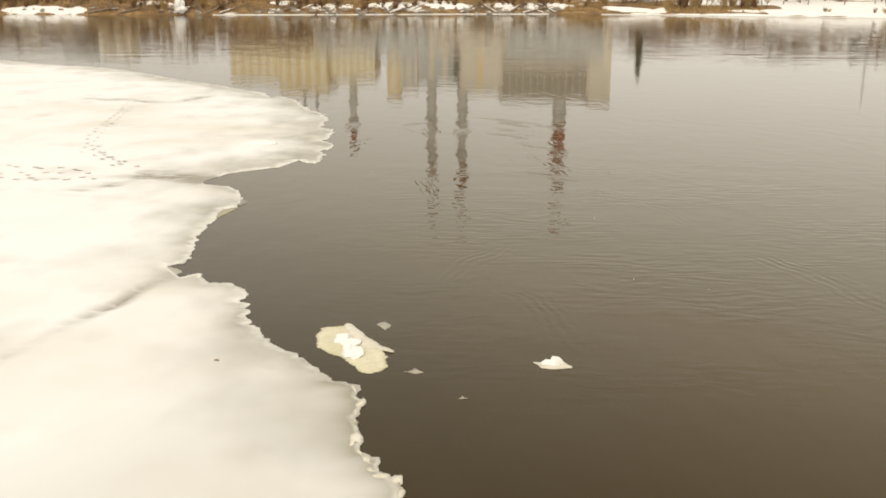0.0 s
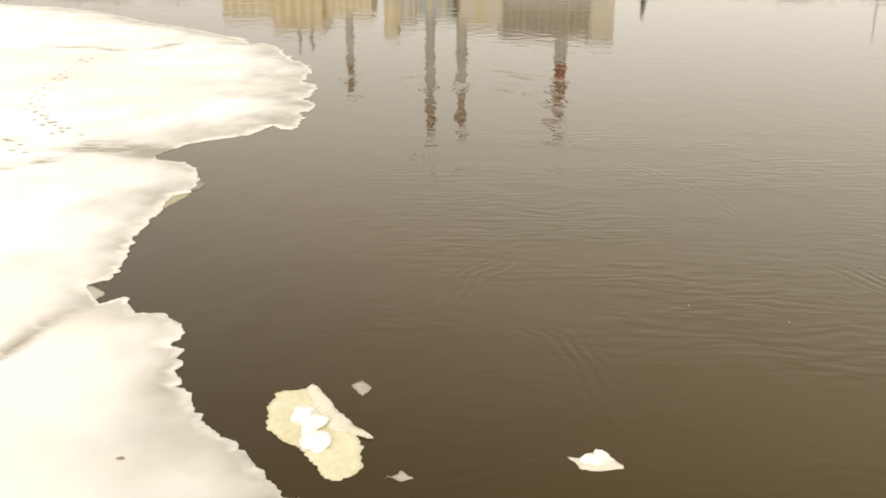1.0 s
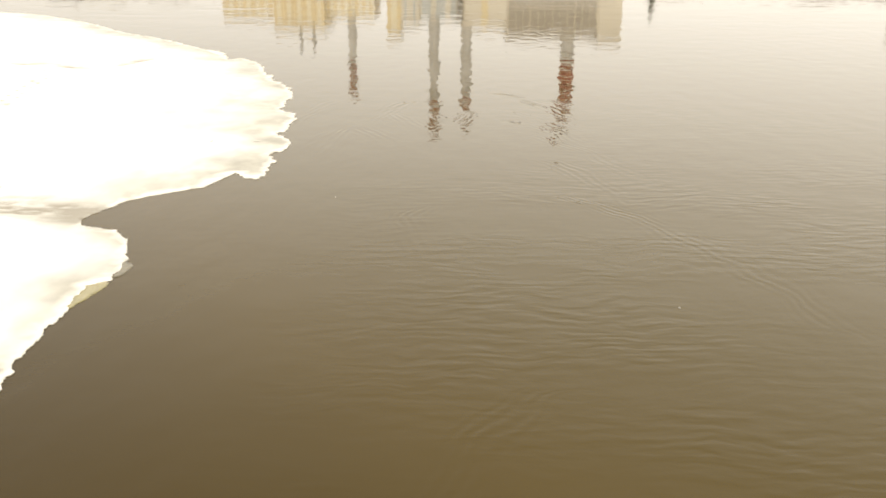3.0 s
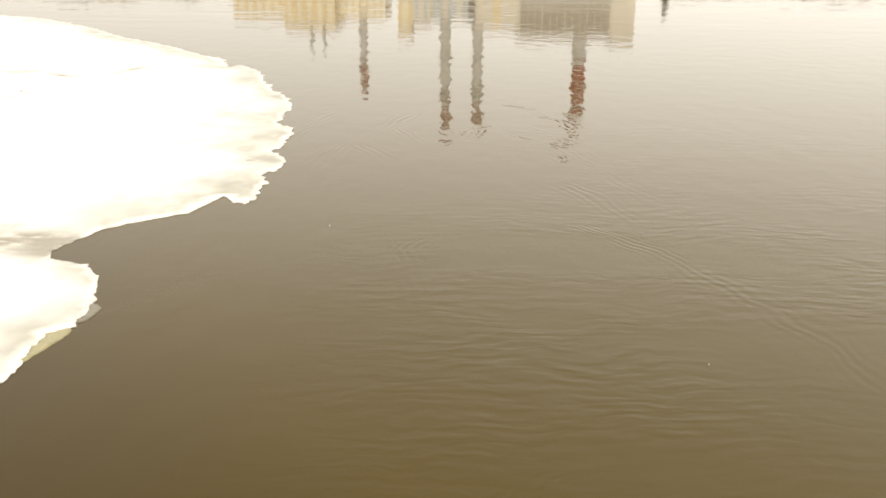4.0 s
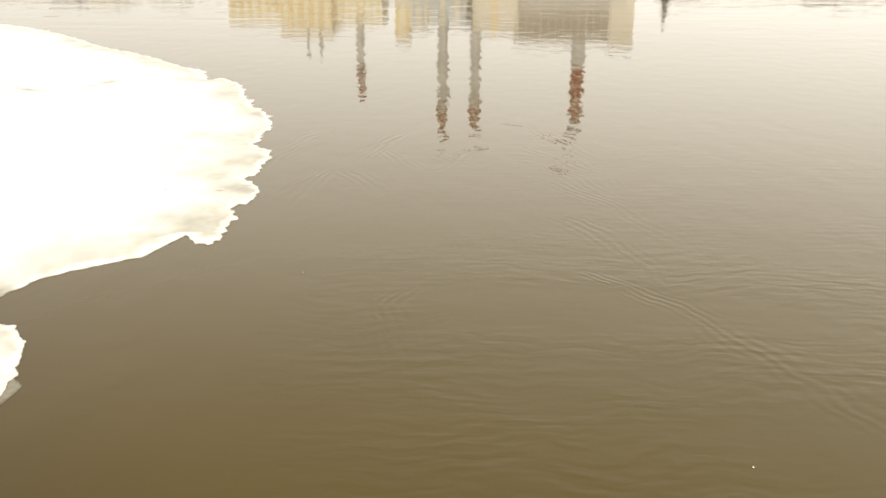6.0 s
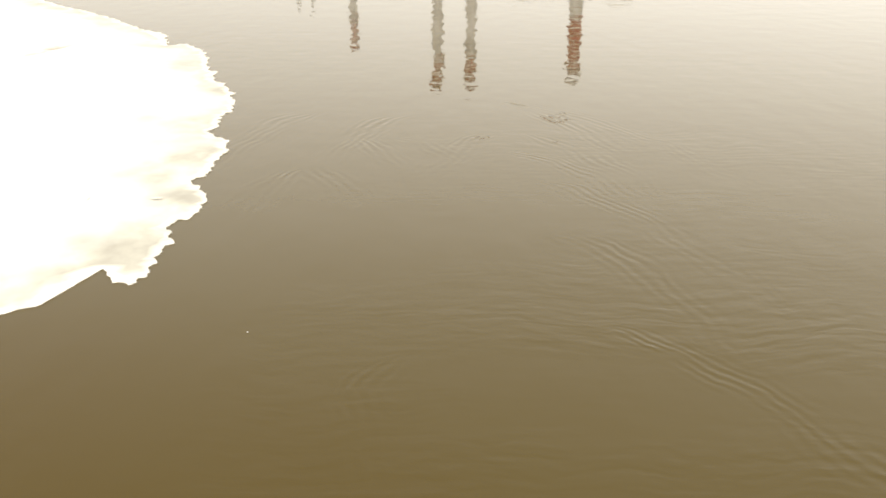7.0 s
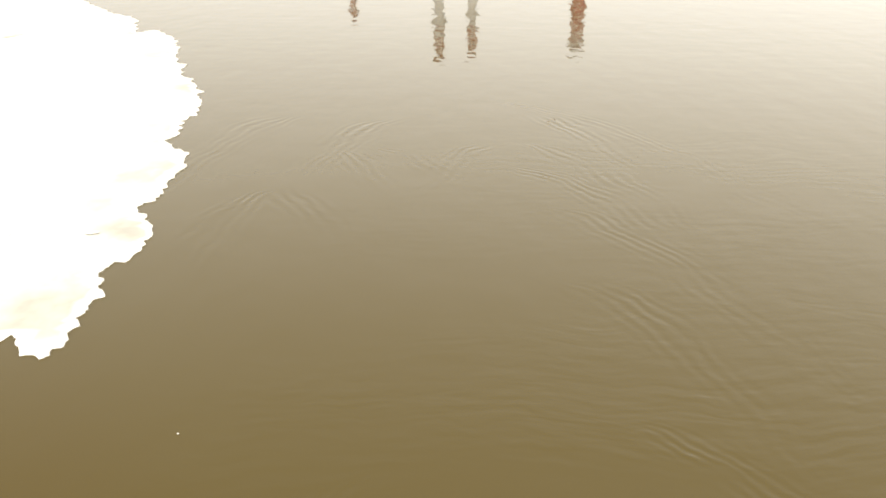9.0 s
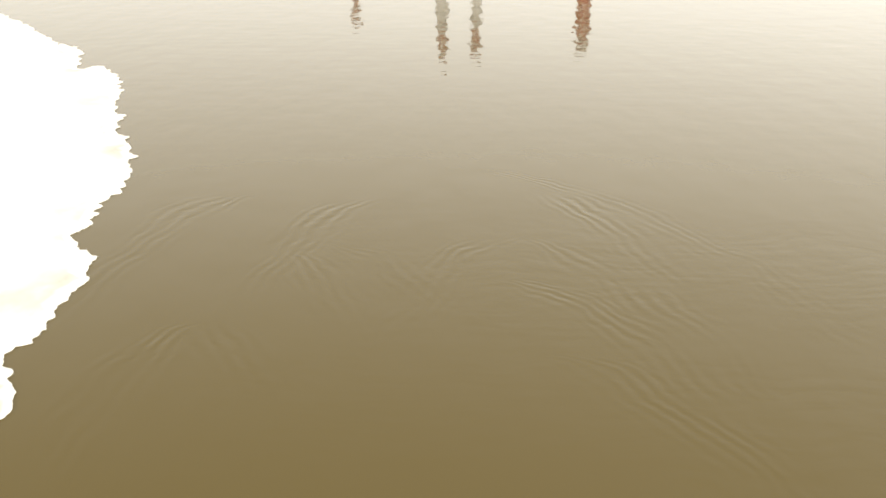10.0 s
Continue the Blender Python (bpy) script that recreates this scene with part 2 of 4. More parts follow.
PALE_YELLOW = grained("pale_ochre_plaster", (0.71, 0.645, 0.48), (0.81, 0.745, 0.58), 0.15, 0.85, 0.01)
BEIGE = grained("beige_panels", (0.61, 0.56, 0.46), (0.72, 0.67, 0.57), 0.15, 0.85, 0.01)
GREY_PANEL = grained("grey_panels", (0.40, 0.43, 0.42), (0.54, 0.57, 0.56), 0.2, 0.7, 0.01)
DARK_PANEL = grained("dark_panels", (0.27, 0.24, 0.20), (0.40, 0.36, 0.30), 0.3, 0.6, 0.01)
GLASS_DARK = grained("dark_glazing", (0.05, 0.05, 0.045), (0.12, 0.12, 0.11), 0.4, 0.15, 0.002)
GREY_BEIGE = grained("grey_beige_glazing", (0.45, 0.42, 0.35), (0.57, 0.53, 0.46), 0.3, 0.5, 0.01)
PALE_BLUE = grained("pale_grey_panels", (0.44, 0.46, 0.46), (0.58, 0.60, 0.60), 0.2, 0.8, 0.01)
CONCRETE = grained("chimney_concrete", (0.40, 0.395, 0.375), (0.53, 0.52, 0.495), 0.2, 0.9, 0.02)
RED = grained("red_chimney_paint", (0.26, 0.08, 0.065), (0.35, 0.115, 0.09), 0.3, 0.8, 0.01)
WHITE = grained("white_chimney_paint", (0.64, 0.63, 0.61), (0.80, 0.79, 0.77), 0.3, 0.8, 0.01)
DARK_WOOD = grained("dark_timber", (0.08, 0.058, 0.042), (0.15, 0.11, 0.08), 0.4, 0.9, 0.01)
BRICK_RED = grained("brown_brick", (0.12, 0.064, 0.041), (0.20, 0.11, 0.072), 0.2, 0.9, 0.01)
ROOF = grained("grey_roof", (0.12, 0.115, 0.11), (0.24, 0.23, 0.22), 0.3, 0.8, 0.01)


def bank_material():
    n = Nodes("snowy_grass_bank")
    grass = n.ramp(n.noise(0.45, 7, 0.75, n.place(0.5, 1.0, 2.0)), (0.32, (0.07, 0.04, 0.022)), (0.48, (0.18, 0.105, 0.045)), (0.58, (0.28, 0.18, 0.075)), (0.72, (0.37, 0.26, 0.125)))
    cover = n.math("ADD", n.noise(0.045, 4, 0.6, n.place(0.7, 1.6, 1)), n.attribute("snow"))
    white = n.ramp(cover, (0.55, 0.0), (0.6, 1.0))
    return n.done(n.mix(white, grass, (0.80, 0.795, 0.78)), 0.9, n.bump(n.noise(1.2, 4), 0.15))


BANK = bank_material()


# ---- mesh helpers ----
def mesh_of(name, verts, faces, material):
    data = bpy.data.meshes.new(name)
    data.from_pydata([tuple(v) for v in verts], [], faces)
    data.materials.append(material)
    return data


def part(name, bm, material, parent=None, label=""):
    data = bpy.data.meshes.new(name)
    bm.to_mesh(data)
    bm.free()
    data.materials.append(material)
    ob = new(name, data)
    if parent is not None:
        ob.parent = parent
    return tagged(ob, label)


def box(bm, x0, x1, y0, y1, z0, z1, bevel=0.0):
    made = bmesh.ops.create_cube(bm, size=1.0)["verts"]
    for v in made:
        v.co = Vector((x0 + (v.co.x + 0.5) * (x1 - x0), y0 + (v.co.y + 0.5) * (y1 - y0), z0 + (v.co.z + 0.5) * (z1 - z0)))
    if bevel:
        edges = list({e for v in made for e in v.link_edges})
        bmesh.ops.bevel(bm, geom=edges, offset=bevel, segments=1, affect="EDGES")
    return bm


def box_part(name, size, material, parent, label="", bevel=0.0):
    return part(name, box(bmesh.new(), *size, bevel), material, parent, label)


def tube(bm, points, radii, sides=6):
    """A tapering tube along the points."""
    rings = []
    for n, (p, r) in enumerate(zip(points, radii)):
        p = Vector(p)
        ahead = (Vector(points[min(n + 1, len(points) - 1)]) - Vector(points[max(n - 1, 0)])).normalized()
        side = ahead.orthogonal().normalized()
        other = ahead.cross(side)
        rings.append([bm.verts.new(p + r * (math.cos(a) * side + math.sin(a) * other)) for a in (2 * math.pi * k / sides for k in range(sides))])
    for a, b in zip(rings, rings[1:]):
        for k in range(sides):
            bm.faces.new((a[k], a[(k + 1) % sides], b[(k + 1) % sides], b[k]))
    bm.faces.new(rings[0][::-1])
    bm.faces.new(rings[-1])
    return bm


def smooth(ob):
    for polygon in ob.data.polygons:
        polygon.use_smooth = True
    return ob


def rough(p, scale):
    return noise.noise(Vector((p[0] * scale, p[1] * scale, 3.7)))


# ---- the river ----
def water_sheet():
    xs = [-4000, -600, -150, 150, 600, 4000]
    ys = [-4000, -600, -100, 120, 420, 4000]
    verts = [(x, y, 0.0) for y in ys for x in xs]
    faces = [(j * 6 + i, j * 6 + i + 1, (j + 1) * 6 + i + 1, (j + 1) * 6 + i) for j in range(5) for i in range(5)]
    return tagged(new("water", mesh_of("water", verts, faces, WATER)), "calm brown river water with small ripples and reflections", "water", kind="structure")


water_sheet()


# ---- river ice ----
def ragged(points, step, depth, seed, closed=True, shards=0.0):
    """A smooth curve through the points, with broken teeth between them; shards: reach of pointed splinters."""
    rng = random.Random(seed)
    run, tip, tall, before_tip, after_tip = 0.0, 0.5, 0.0, 0.2, 0.1
    out, count = [], len(points)
    for n in range(count if closed else count - 1):
        a, b = Vector(points[n]), Vector(points[(n + 1) % count])
        before, after = Vector(points[n - 1]) if closed or n else a, Vector(points[(n + 2) % count]) if closed or n + 2 < count else b
        pieces = max(1, int((b - a).length / step))
        pieces = min(pieces, 60)
        side = (b - a).normalized()
        side = Vector((side.y, -side.x))
        for k in range(pieces):
            t = k / pieces
            p = 0.5 * (2 * a + (b - before) * t + (2 * before - 5 * a + 4 * b - after) * t * t + (3 * a - before - 3 * b + after) * t**3)
            p = 0.45 * p + 0.55 * a.lerp(b, t)
            wave = rough(p + Vector((seed * 7.1, 0)), 0.9) + 0.7 * rough(p + Vector((0, seed * 3.3)), 2.6)
            tooth = max(0.0, 0.35 - abs(rough(p + Vector((seed * 1.7, seed)), 1.5))) * 4 - 0.5
            away = depth * (wave + 0.8 * tooth + rng.uniform(-0.5, 0.5))
            if shards:
                run += (b - a).length / pieces
                if run > tip + after_tip:
                    before_tip, after_tip = rng.choice(((0.35, 0.1), (0.12, 0.4), (0.16, 0.12), (0.5, 0.2)))
                    tip = run + before_tip + rng.choice((0.0, 0.05, 0.3, 0.8))
                    tall = shards * rng.uniform(0.25, 1.0)
                near_tip = 1 - (tip - run) / before_tip if run < tip else 1 - (run - tip) / after_tip
                away += tall * max(0.0, near_tip) - 0.22 * shards
            out.append(p + side * away)
    return out


def inside_distance(points, outline):
    """Distance from each point to the outline."""
    points, a = np.asarray(points, float), np.asarray(outline, float)
    b = np.roll(a, -1, 0)
    best = np.full(len(points), 1e9)
    for p, q in zip(a, b):
        d = q - p
        t = np.clip(((points - p) @ d) / max(d @ d, 1e-9), 0, 1)
        best = np.minimum(best, np.hypot(*(points - p - t[:, None] * d).T))
    return best


def contains(points, outline):
    points, a = np.asarray(points, float), np.asarray(outline, float)
    b = np.roll(a, -1, 0)
    odd = np.zeros(len(points), bool)
    for (px, py), (qx, qy) in zip(a, b):
        if py == qy:
            continue
        cross = (py > points[:, 1]) != (qy > points[:, 1])
        odd ^= cross & (points[:, 0] < (qx - px) * (points[:, 1] - py) / (qy - py) + px)
    return odd


def slab(name, outline, top, spacing, material, slush=None, under=0.25, rim=0.035, reach=1.2, lumps=0.05, seed=1, parent=None, extra=(), pool=None):
    """A plate of ice with a worn rim, over its outline. top: its height inside."""
    from mathutils.geometry import delaunay_2d_cdt
    rng = np.random.default_rng(seed)
    edge = [Vector((p[0], p[1])) for p in outline]
    lo, hi = np.min(outline, 0), np.max(outline, 0)
    inner = []
    for cell, gap in spacing:
        if gap[1] < 5:
            many = max(1, int(2 * gap[1] / cell))
            base = np.repeat(np.asarray(outline, float), many, 0)
            some = base + rng.uniform(-gap[1], gap[1], base.shape)
            some = some[(np.arange(len(some)) % 4 == 0) | (cell < 0.2)]
        else:
            count = int((hi[0] - lo[0]) * (hi[1] - lo[1]) / cell**2)
            some = lo + rng.random((count, 2)) * (hi - lo)
        some = some[contains(some, outline)]
        far = inside_distance(some, outline)
        inner += list(some[(far > gap[0]) & (far < gap[1])])
    for p, q, reach_of, many in extra:
        t = rng.random(many)[:, None]
        some = np.array(p) * (1 - t) + np.array(q) * t + rng.normal(0, reach_of, (many, 2))
        some = some[contains(some, outline)]
        inner += list(some[inside_distance(some, outline) > 0.05])
    n = len(edge)
    verts = edge + [Vector(p) for p in inner]
    got = delaunay_2d_cdt(verts, [(k, (k + 1) % n) for k in range(n)], [list(range(n))], 1, 1e-5)
    flat, faces, origin = got[0], got[2], got[3]
    xy = np.array([tuple(v) for v in flat])
    far = inside_distance(xy, outline)
    worn = 1 - np.exp(-far / reach)
    # past y 44 the grey reaches further in, as painted relief shading
    tone = 1 - np.exp(-far / np.where(xy[:, 1] > 44.0, 2.2 * reach, 0.9 * reach))
    z = rim + (top - rim) * worn + np.array([lumps * (rough(p, 0.25) + 0.5 * rough(p, 0.9)) * w for p, w in zip(xy, worn)])
    z = np.maximum(z, 0.015)
    near_white = pool is not None
    wet = np.array([slush(p) for p in xy]) if slush else np.zeros(len(xy))
    pooled = np.array([pool(p) for p in xy]) * (0.6 * np.exp(-far / 0.3) + 0.55 * np.exp(-far / 1.1)) + np.array([0.3 * near_line(p, SODDEN, 4.2 + 1.5 * rough(p, 0.3)) for p in xy]) if pool else np.zeros(len(xy))
    lip_wide = np.array([0.07 + 0.16 * max(0.0, rough(p, 1.7)) for p in xy])
    lip = np.clip(1.6 - far / lip_wide, 0, 1)
    lip = lip * (1 - 0.45 * np.clip(pooled, 0, 1))
    z = z + 0.02 * lip * (top > 0.1)
    z = z - wet * (z - 0.02) * 0.8
    bottom = []
    verts3 = [(x, y, h) for (x, y), h in zip(xy, z)]
    total = len(verts3)
    faces = [tuple(f) for f in faces]
    counted = {}
    for f in faces:
        for a, b in zip(f, f[1:] + f[:1]):
            counted[(a, b)] = counted.get((a, b), 0) + 1
    rim_edges = [(a, b) for a, b in counted if (b, a) not in counted]
    low = {}
    for a, b in rim_edges:
        for v in (a, b):
            if v not in low:
                low[v] = total + len(bottom)
                bottom.append((xy[v][0], xy[v][1], -under))
        faces.append((b, a, low[a], low[b]))
    data = mesh_of(name, verts3 + bottom, faces, material)
    for key, values in (("inside", np.where(near_white & (xy[:, 1] < 21.0), np.maximum(worn, 0.8), tone)), ("slush", wet), ("pool", pooled), ("lip", lip)):
        layer = data.attributes.new(key, "FLOAT", "POINT")
        layer.data.foreach_set("value", np.r_[values, np.full(len(bottom), 0.5 if key in ("inside", "lip") else 0.0)].astype(np.float32))
    ob = new(name, data)
    if parent is not None:
        ob.parent = parent
    return smooth(ob)


def near_line(p, line, width):
    best = 1e9
    for a, b in zip(line, line[1:]):
        a, b, q = Vector(a), Vector(b), Vector(p)
        t = max(0, min(1, (q - a).dot(b - a) / (b - a).length_squared))
        best = min(best, (q - a - t * (b - a)).length)
    return max(0.0, 1 - best / width)


# control points of the rim, from the near end round the bay to the far side
NEAR_RIM = [(-0.7, 15.3), (-0.68, 15.56), (-0.8, 16.04), (-1.19, 16.27), (-1.2, 16.72), (-1.55, 17.02), (-1.58, 17.78), (-1.67, 18.04),
            (-1.8, 18.82), (-1.72, 19.35), (-1.91, 19.8), (-1.93, 20.21), (-2.52, 20.62), (-2.78, 21.06), (-3.28, 21.7), (-3.9, 22.48),
            (-4.36, 22.87), (-4.71, 23.52), (-4.83, 24.04), (-5.23, 24.35), (-5.17, 24.71), (-5.4, 25.04), (-5.34, 25.37), (-5.54,
            25.71), (-5.5, 26.12), (-5.85, 26.37), (-5.73, 27.02), (-6.47, 28.08), (-7.19, 28.12), (-7.65, 29.09), (-8.22, 28.64)]
MIDDLE_RIM = [(-8.87, 29.8), (-8.79, 30.12), (-8.47, 30.57), (-8.54, 31.55), (-8.75, 32.97), (-8.96, 34.46), (-8.87, 36.42), (-9.05,
              38.38), (-8.59, 38.71), (-8.54, 39.77), (-8.89, 41.59), (-9.47, 42.65), (-10.06, 43.06), (-11.05, 43.47)]
BAY_RIM = [(-11.29, 44.21), (-10.88, 45.39), (-10.41, 46.39), (-9.15, 47.55), (-8.21, 48.21)]
LOBE_RIM = [(-7.71, 50.1), (-7.07, 49.46), (-6.71, 49.24), (-6.5, 49.99), (-6.56, 50.25), (-6.45, 50.65), (-6.6, 51.01), (-6.51, 51.98),
            (-6.81, 52.89), (-6.69, 53.58), (-6.33, 53.96), (-6.34, 54.65), (-6.42, 55.66), (-7.07, 56.56), (-7.26, 57.19), (-7.05,
            57.62), (-6.87, 58.14), (-7.05, 58.67), (-6.95, 59.33), (-6.86, 60.52), (-7.21, 61.81), (-7.64, 62.08), (-8.14, 62.95),
            (-7.97, 63.51), (-8.2, 64.8), (-8.03, 66.28), (-8.27, 67.81), (-8.99, 70.07), (-9.75, 71.43), (-10.24, 72.5), (-10.4, 73.74),
            (-10.66, 73.73), (-12.07, 78.56), (-13.69, 81), (-14.41, 80.4), (-15.66, 84.19), (-17.1, 85.49)]
BACK_RIM = [(-15.23, 82.59), (-16.98, 85.2), (-20.63, 90.09), (-23.06, 92.81), (-26.11, 95.74), (-32.71, 104.37), (-39.13, 110.98)]
SEAM = [(-8.3, 28.9), (-8.9, 27.6), (-9.2, 25.6), (-9.8, 24.2), (-10.6, 21.4), (-12.5, 16.0), (-16, 8)]
BAY_SLUSH = [(-10.7, 44.5), (-12.4, 44.9), (-14.2, 45.2)]
WET_TRACK = [(-13.9, 46.0), (-14.6, 44.4), (-15.3, 42.6), (-16.2, 40.8)]
WET_TRAIL = [(-14.0, 45.2), (-16.5, 44.4), (-19.0, 44.1)]
STAIN = [(-28.5, 77.6), (-25.4, 77.2), (-22.8, 75.6), (-20.9, 75.8), (-19.6, 79.5)]
RIM_POOL = [(-2.4, 19.9), (-2.05, 19.2), (-1.95, 18.0), (-1.8, 17.0), (-1.45, 16.3), (-1.05, 15.6), (-0.95, 14.5)]


def slush_and_seam_shade(p):
    bay = 1.8 * near_line(p, BAY_SLUSH, 1.25 + 0.6 * rough(p, 0.7)) * (0.8 + 0.8 * rough((p[0], 3 * p[1]), 0.9))
    bay = max(bay, 1.1 * near_line(p, WET_TRACK, 1.0 + 0.5 * rough(p, 0.9)) * (0.5 + 0.9 * rough((p[0], 2 * p[1]), 0.8)))
    bay = max(bay, 0.8 * near_line(p, WET_TRAIL, 0.55 + 0.3 * rough(p, 0.8)) * (0.5 + 0.8 * rough(p, 0.6)))
    # seam: slush in the trough, its soft shadow painted in the same colour
    seam = near_line(p, SEAM, 0.42 + 0.15 * rough(p, 0.8)) * (0.3 + 0.55 * math.exp(-(((p[1] - 26.3) / 1.9) ** 2)) + 0.25 * rough(p, 0.5))
    stain = 1.3 * near_line(p, STAIN, 0.9 + 0.5 * rough(p, 0.8)) * (0.6 + 0.8 * rough((p[0], 3 * p[1]), 0.5))
    return min(1.0, max(0.0, bay, seam, stain))


SODDEN = [(-7.5, 12.0), (-4.6, 15.5), (-3.9, 18.0), (-3.4, 20.3)]


def rim_pool(p):
    return min(0.95, 1.6 * near_line(p, RIM_POOL, 1.6 + 0.4 * rough(p, 0.9)))


marks = [(p, q, 0.9, 500) for p, q in zip(BAY_SLUSH, BAY_SLUSH[1:])] + [(p, q, 0.3, 260) for p, q in zip(SEAM, SEAM[1:])]
marks += [(p, q, 0.6, 400) for line in (WET_TRACK, WET_TRAIL) for p, q in zip(line, line[1:])]
marks += [(p, q, 0.5, 160) for p, q in zip(STAIN, STAIN[1:])] + [(p, q, 0.3, 700) for p, q in zip(RIM_POOL, RIM_POOL[1:])]
rim = ragged(NEAR_RIM, 0.05, 0.05, 1, closed=False, shards=0.12) + ragged(MIDDLE_RIM, 0.07, 0.06, 2, closed=False, shards=0.16) + ragged(BAY_RIM, 0.12, 0.06, 3, closed=False)
rim += ragged(LOBE_RIM, 0.07, 0.06, 4, closed=False, shards=0.26) + ragged(BACK_RIM, 0.25, 0.16, 5, closed=False)
back_rim = ragged([(5.0, -40), (4.4, -30), (4.6, -22), (3.2, -14), (3.4, -7), (2.0, 0), (1.5, 5), (0.3, 10), (-0.4, 13.8)], 0.3, 0.12, 7, closed=False)
outer_rim = ragged([(-39.5, 111.2), (-47, 115), (-56, 122), (-80, 131), (-110, 150), (-138, 140), (-150, 120)], 0.8, 0.3, 8, closed=False)
sheet_outline = [tuple(p) for p in back_rim + rim + outer_rim] + [(-150, 118), (-150, -40)]
ice = slab("ice_sheet", sheet_outline, 0.17, [(0.25, (0.05, 0.5)), (0.5, (0.4, 2.0)), (0.45, (999, 9999)), (1.4, (1.5, 999))], ICE, slush=slush_and_seam_shade, seed=6, lumps=0.04, rim=0.025, extra=marks, pool=rim_pool)
tagged(ice, "wide snow-covered river ice sheet with a jagged worn rim", "ice sheet")

# ---- far bank ----
def shore(x):
    return 338 + 42 * math.exp(-(((x - 45) / 85) ** 2))


def bank_height(x, d):
    full = 5.6 - 2.6 / (1 + math.exp(-max(-40, min(40, (x - 72) / 5))))
    rise = full * (1 - math.exp(-max(d, 0) / 8)) if d > 0 else 0.25 * d
    if d > 8:
        rise += (7.2 - full) * (1 - math.exp(-(d - 8) / 20))
    return rise + 0.6 * noise.noise(Vector((x * 0.05, d * 0.08, 0))) * min(1, max(d, 0) / 4) + 0.15 * noise.noise(Vector((x * 0.4, d * 0.4, 5)))


def ground():
    xs = sorted(set(np.concatenate([np.linspace(-190, 230, 281), np.linspace(-3500, -190, 12), np.linspace(230, 3500, 12)]).round(2)))
    ds = [-4, -1.5, -0.5, 0, 0.4, 0.8, 1.4, 2, 3, 4, 5, 6.5, 8, 10, 13, 17, 22, 30, 45, 70, 120, 300, 3200]
    verts, snow = [], []
    for d in ds:
        for x in xs:
            y = shore(x) + d + (0.8 * noise.noise(Vector((x * 0.15, 0, 9))) if d < 60 else 0)
            verts.append((x, y, bank_height(x, d)))
            snow.append(min(0.14, max(-0.1, (x - 62) / 60 * 0.2)) + (0.03 if d > 14 else -0.02 if d > 1 else 0.0) - (0.3 if 85 < x < 125 and 2 < d < 15 else 0.0))
    w = len(xs)
    faces = [(j * w + i, j * w + i + 1, (j + 1) * w + i + 1, (j + 1) * w + i) for j in range(len(ds) - 1) for i in range(w - 1)]
    data = mesh_of("ground", verts, faces, BANK)
    layer = data.attributes.new("snow", "FLOAT", "POINT")
    layer.data.foreach_set("value", np.array(snow, np.float32))
    return tagged(smooth(new("ground", data)), "far river bank of dry grass with melting snow", "river bank", kind="structure")


ground()

# ---- power station behind the bank ----
FRONT = 430.0


def chimney(x, y, height, base, tip, bands, label):
    """A tapering chimney; bands: heights from which each paint starts."""
    root = new("chimney")
    root.location = (x, y, 2.0)
    tagged(root, label, "chimney", group="power station chimneys")
    levels = [(0, CONCRETE)] + bands + [(height, None)]
    for (z0, material), (z1, _) in zip(levels, levels[1:]):
        r0, r1 = (base + (tip - base) * z / height for z in (z0, z1))
        name = "shaft" if material is CONCRETE else "painted_band"
        smooth(part(name, tube(bmesh.new(), [(0, 0, z0), (0, 0, z1)], [r0, r1], 20), material, root))
    rim = bmesh.new()
    tube(rim, [(0, 0, height - 0.6), (0, 0, height - 0.2), (0, 0, height)], [tip + 0.05, tip + 0.35, tip + 0.3], 20)
    part("rim", rim, CONCRETE, root)
    for z in (height * 0.6, height * 0.8, height - 4):
        r = base + (tip - base) * z / height
        gallery = bmesh.new()
        tube(gallery, [(0, 0, z), (0, 0, z + 0.25)], [r + 1.0, r + 1.0], 20)
        part("gallery", gallery, ROOF, root)
    return root


def stripes(start, end, count, first=RED):
    step = (end - start) / count
    return [(start + k * step, (first if k % 2 == 0 else (WHITE if first is RED else RED))) for k in range(count)]


chimney(-46.6, 500, 72, 2.3, 1.65, stripes(59, 72, 5), "slim grey concrete chimney with red and white bands")
chimney(-6.2, 500, 91, 3.0, 2.15, stripes(78, 91, 5), "tall grey concrete chimney with red and white top")
chimney(9.7, 500, 88.5, 3.0, 2.15, stripes(76, 88.5, 5), "tall grey concrete chimney with red and white top")
chimney(59.8, 500, 86, 3.6, 2.9, [(57, RED), (65, WHITE), (66.2, RED), (72.5, WHITE), (74, RED), (78, WHITE), (80, RED), (82.5, WHITE)], "thick grey chimney with a long red upper part")


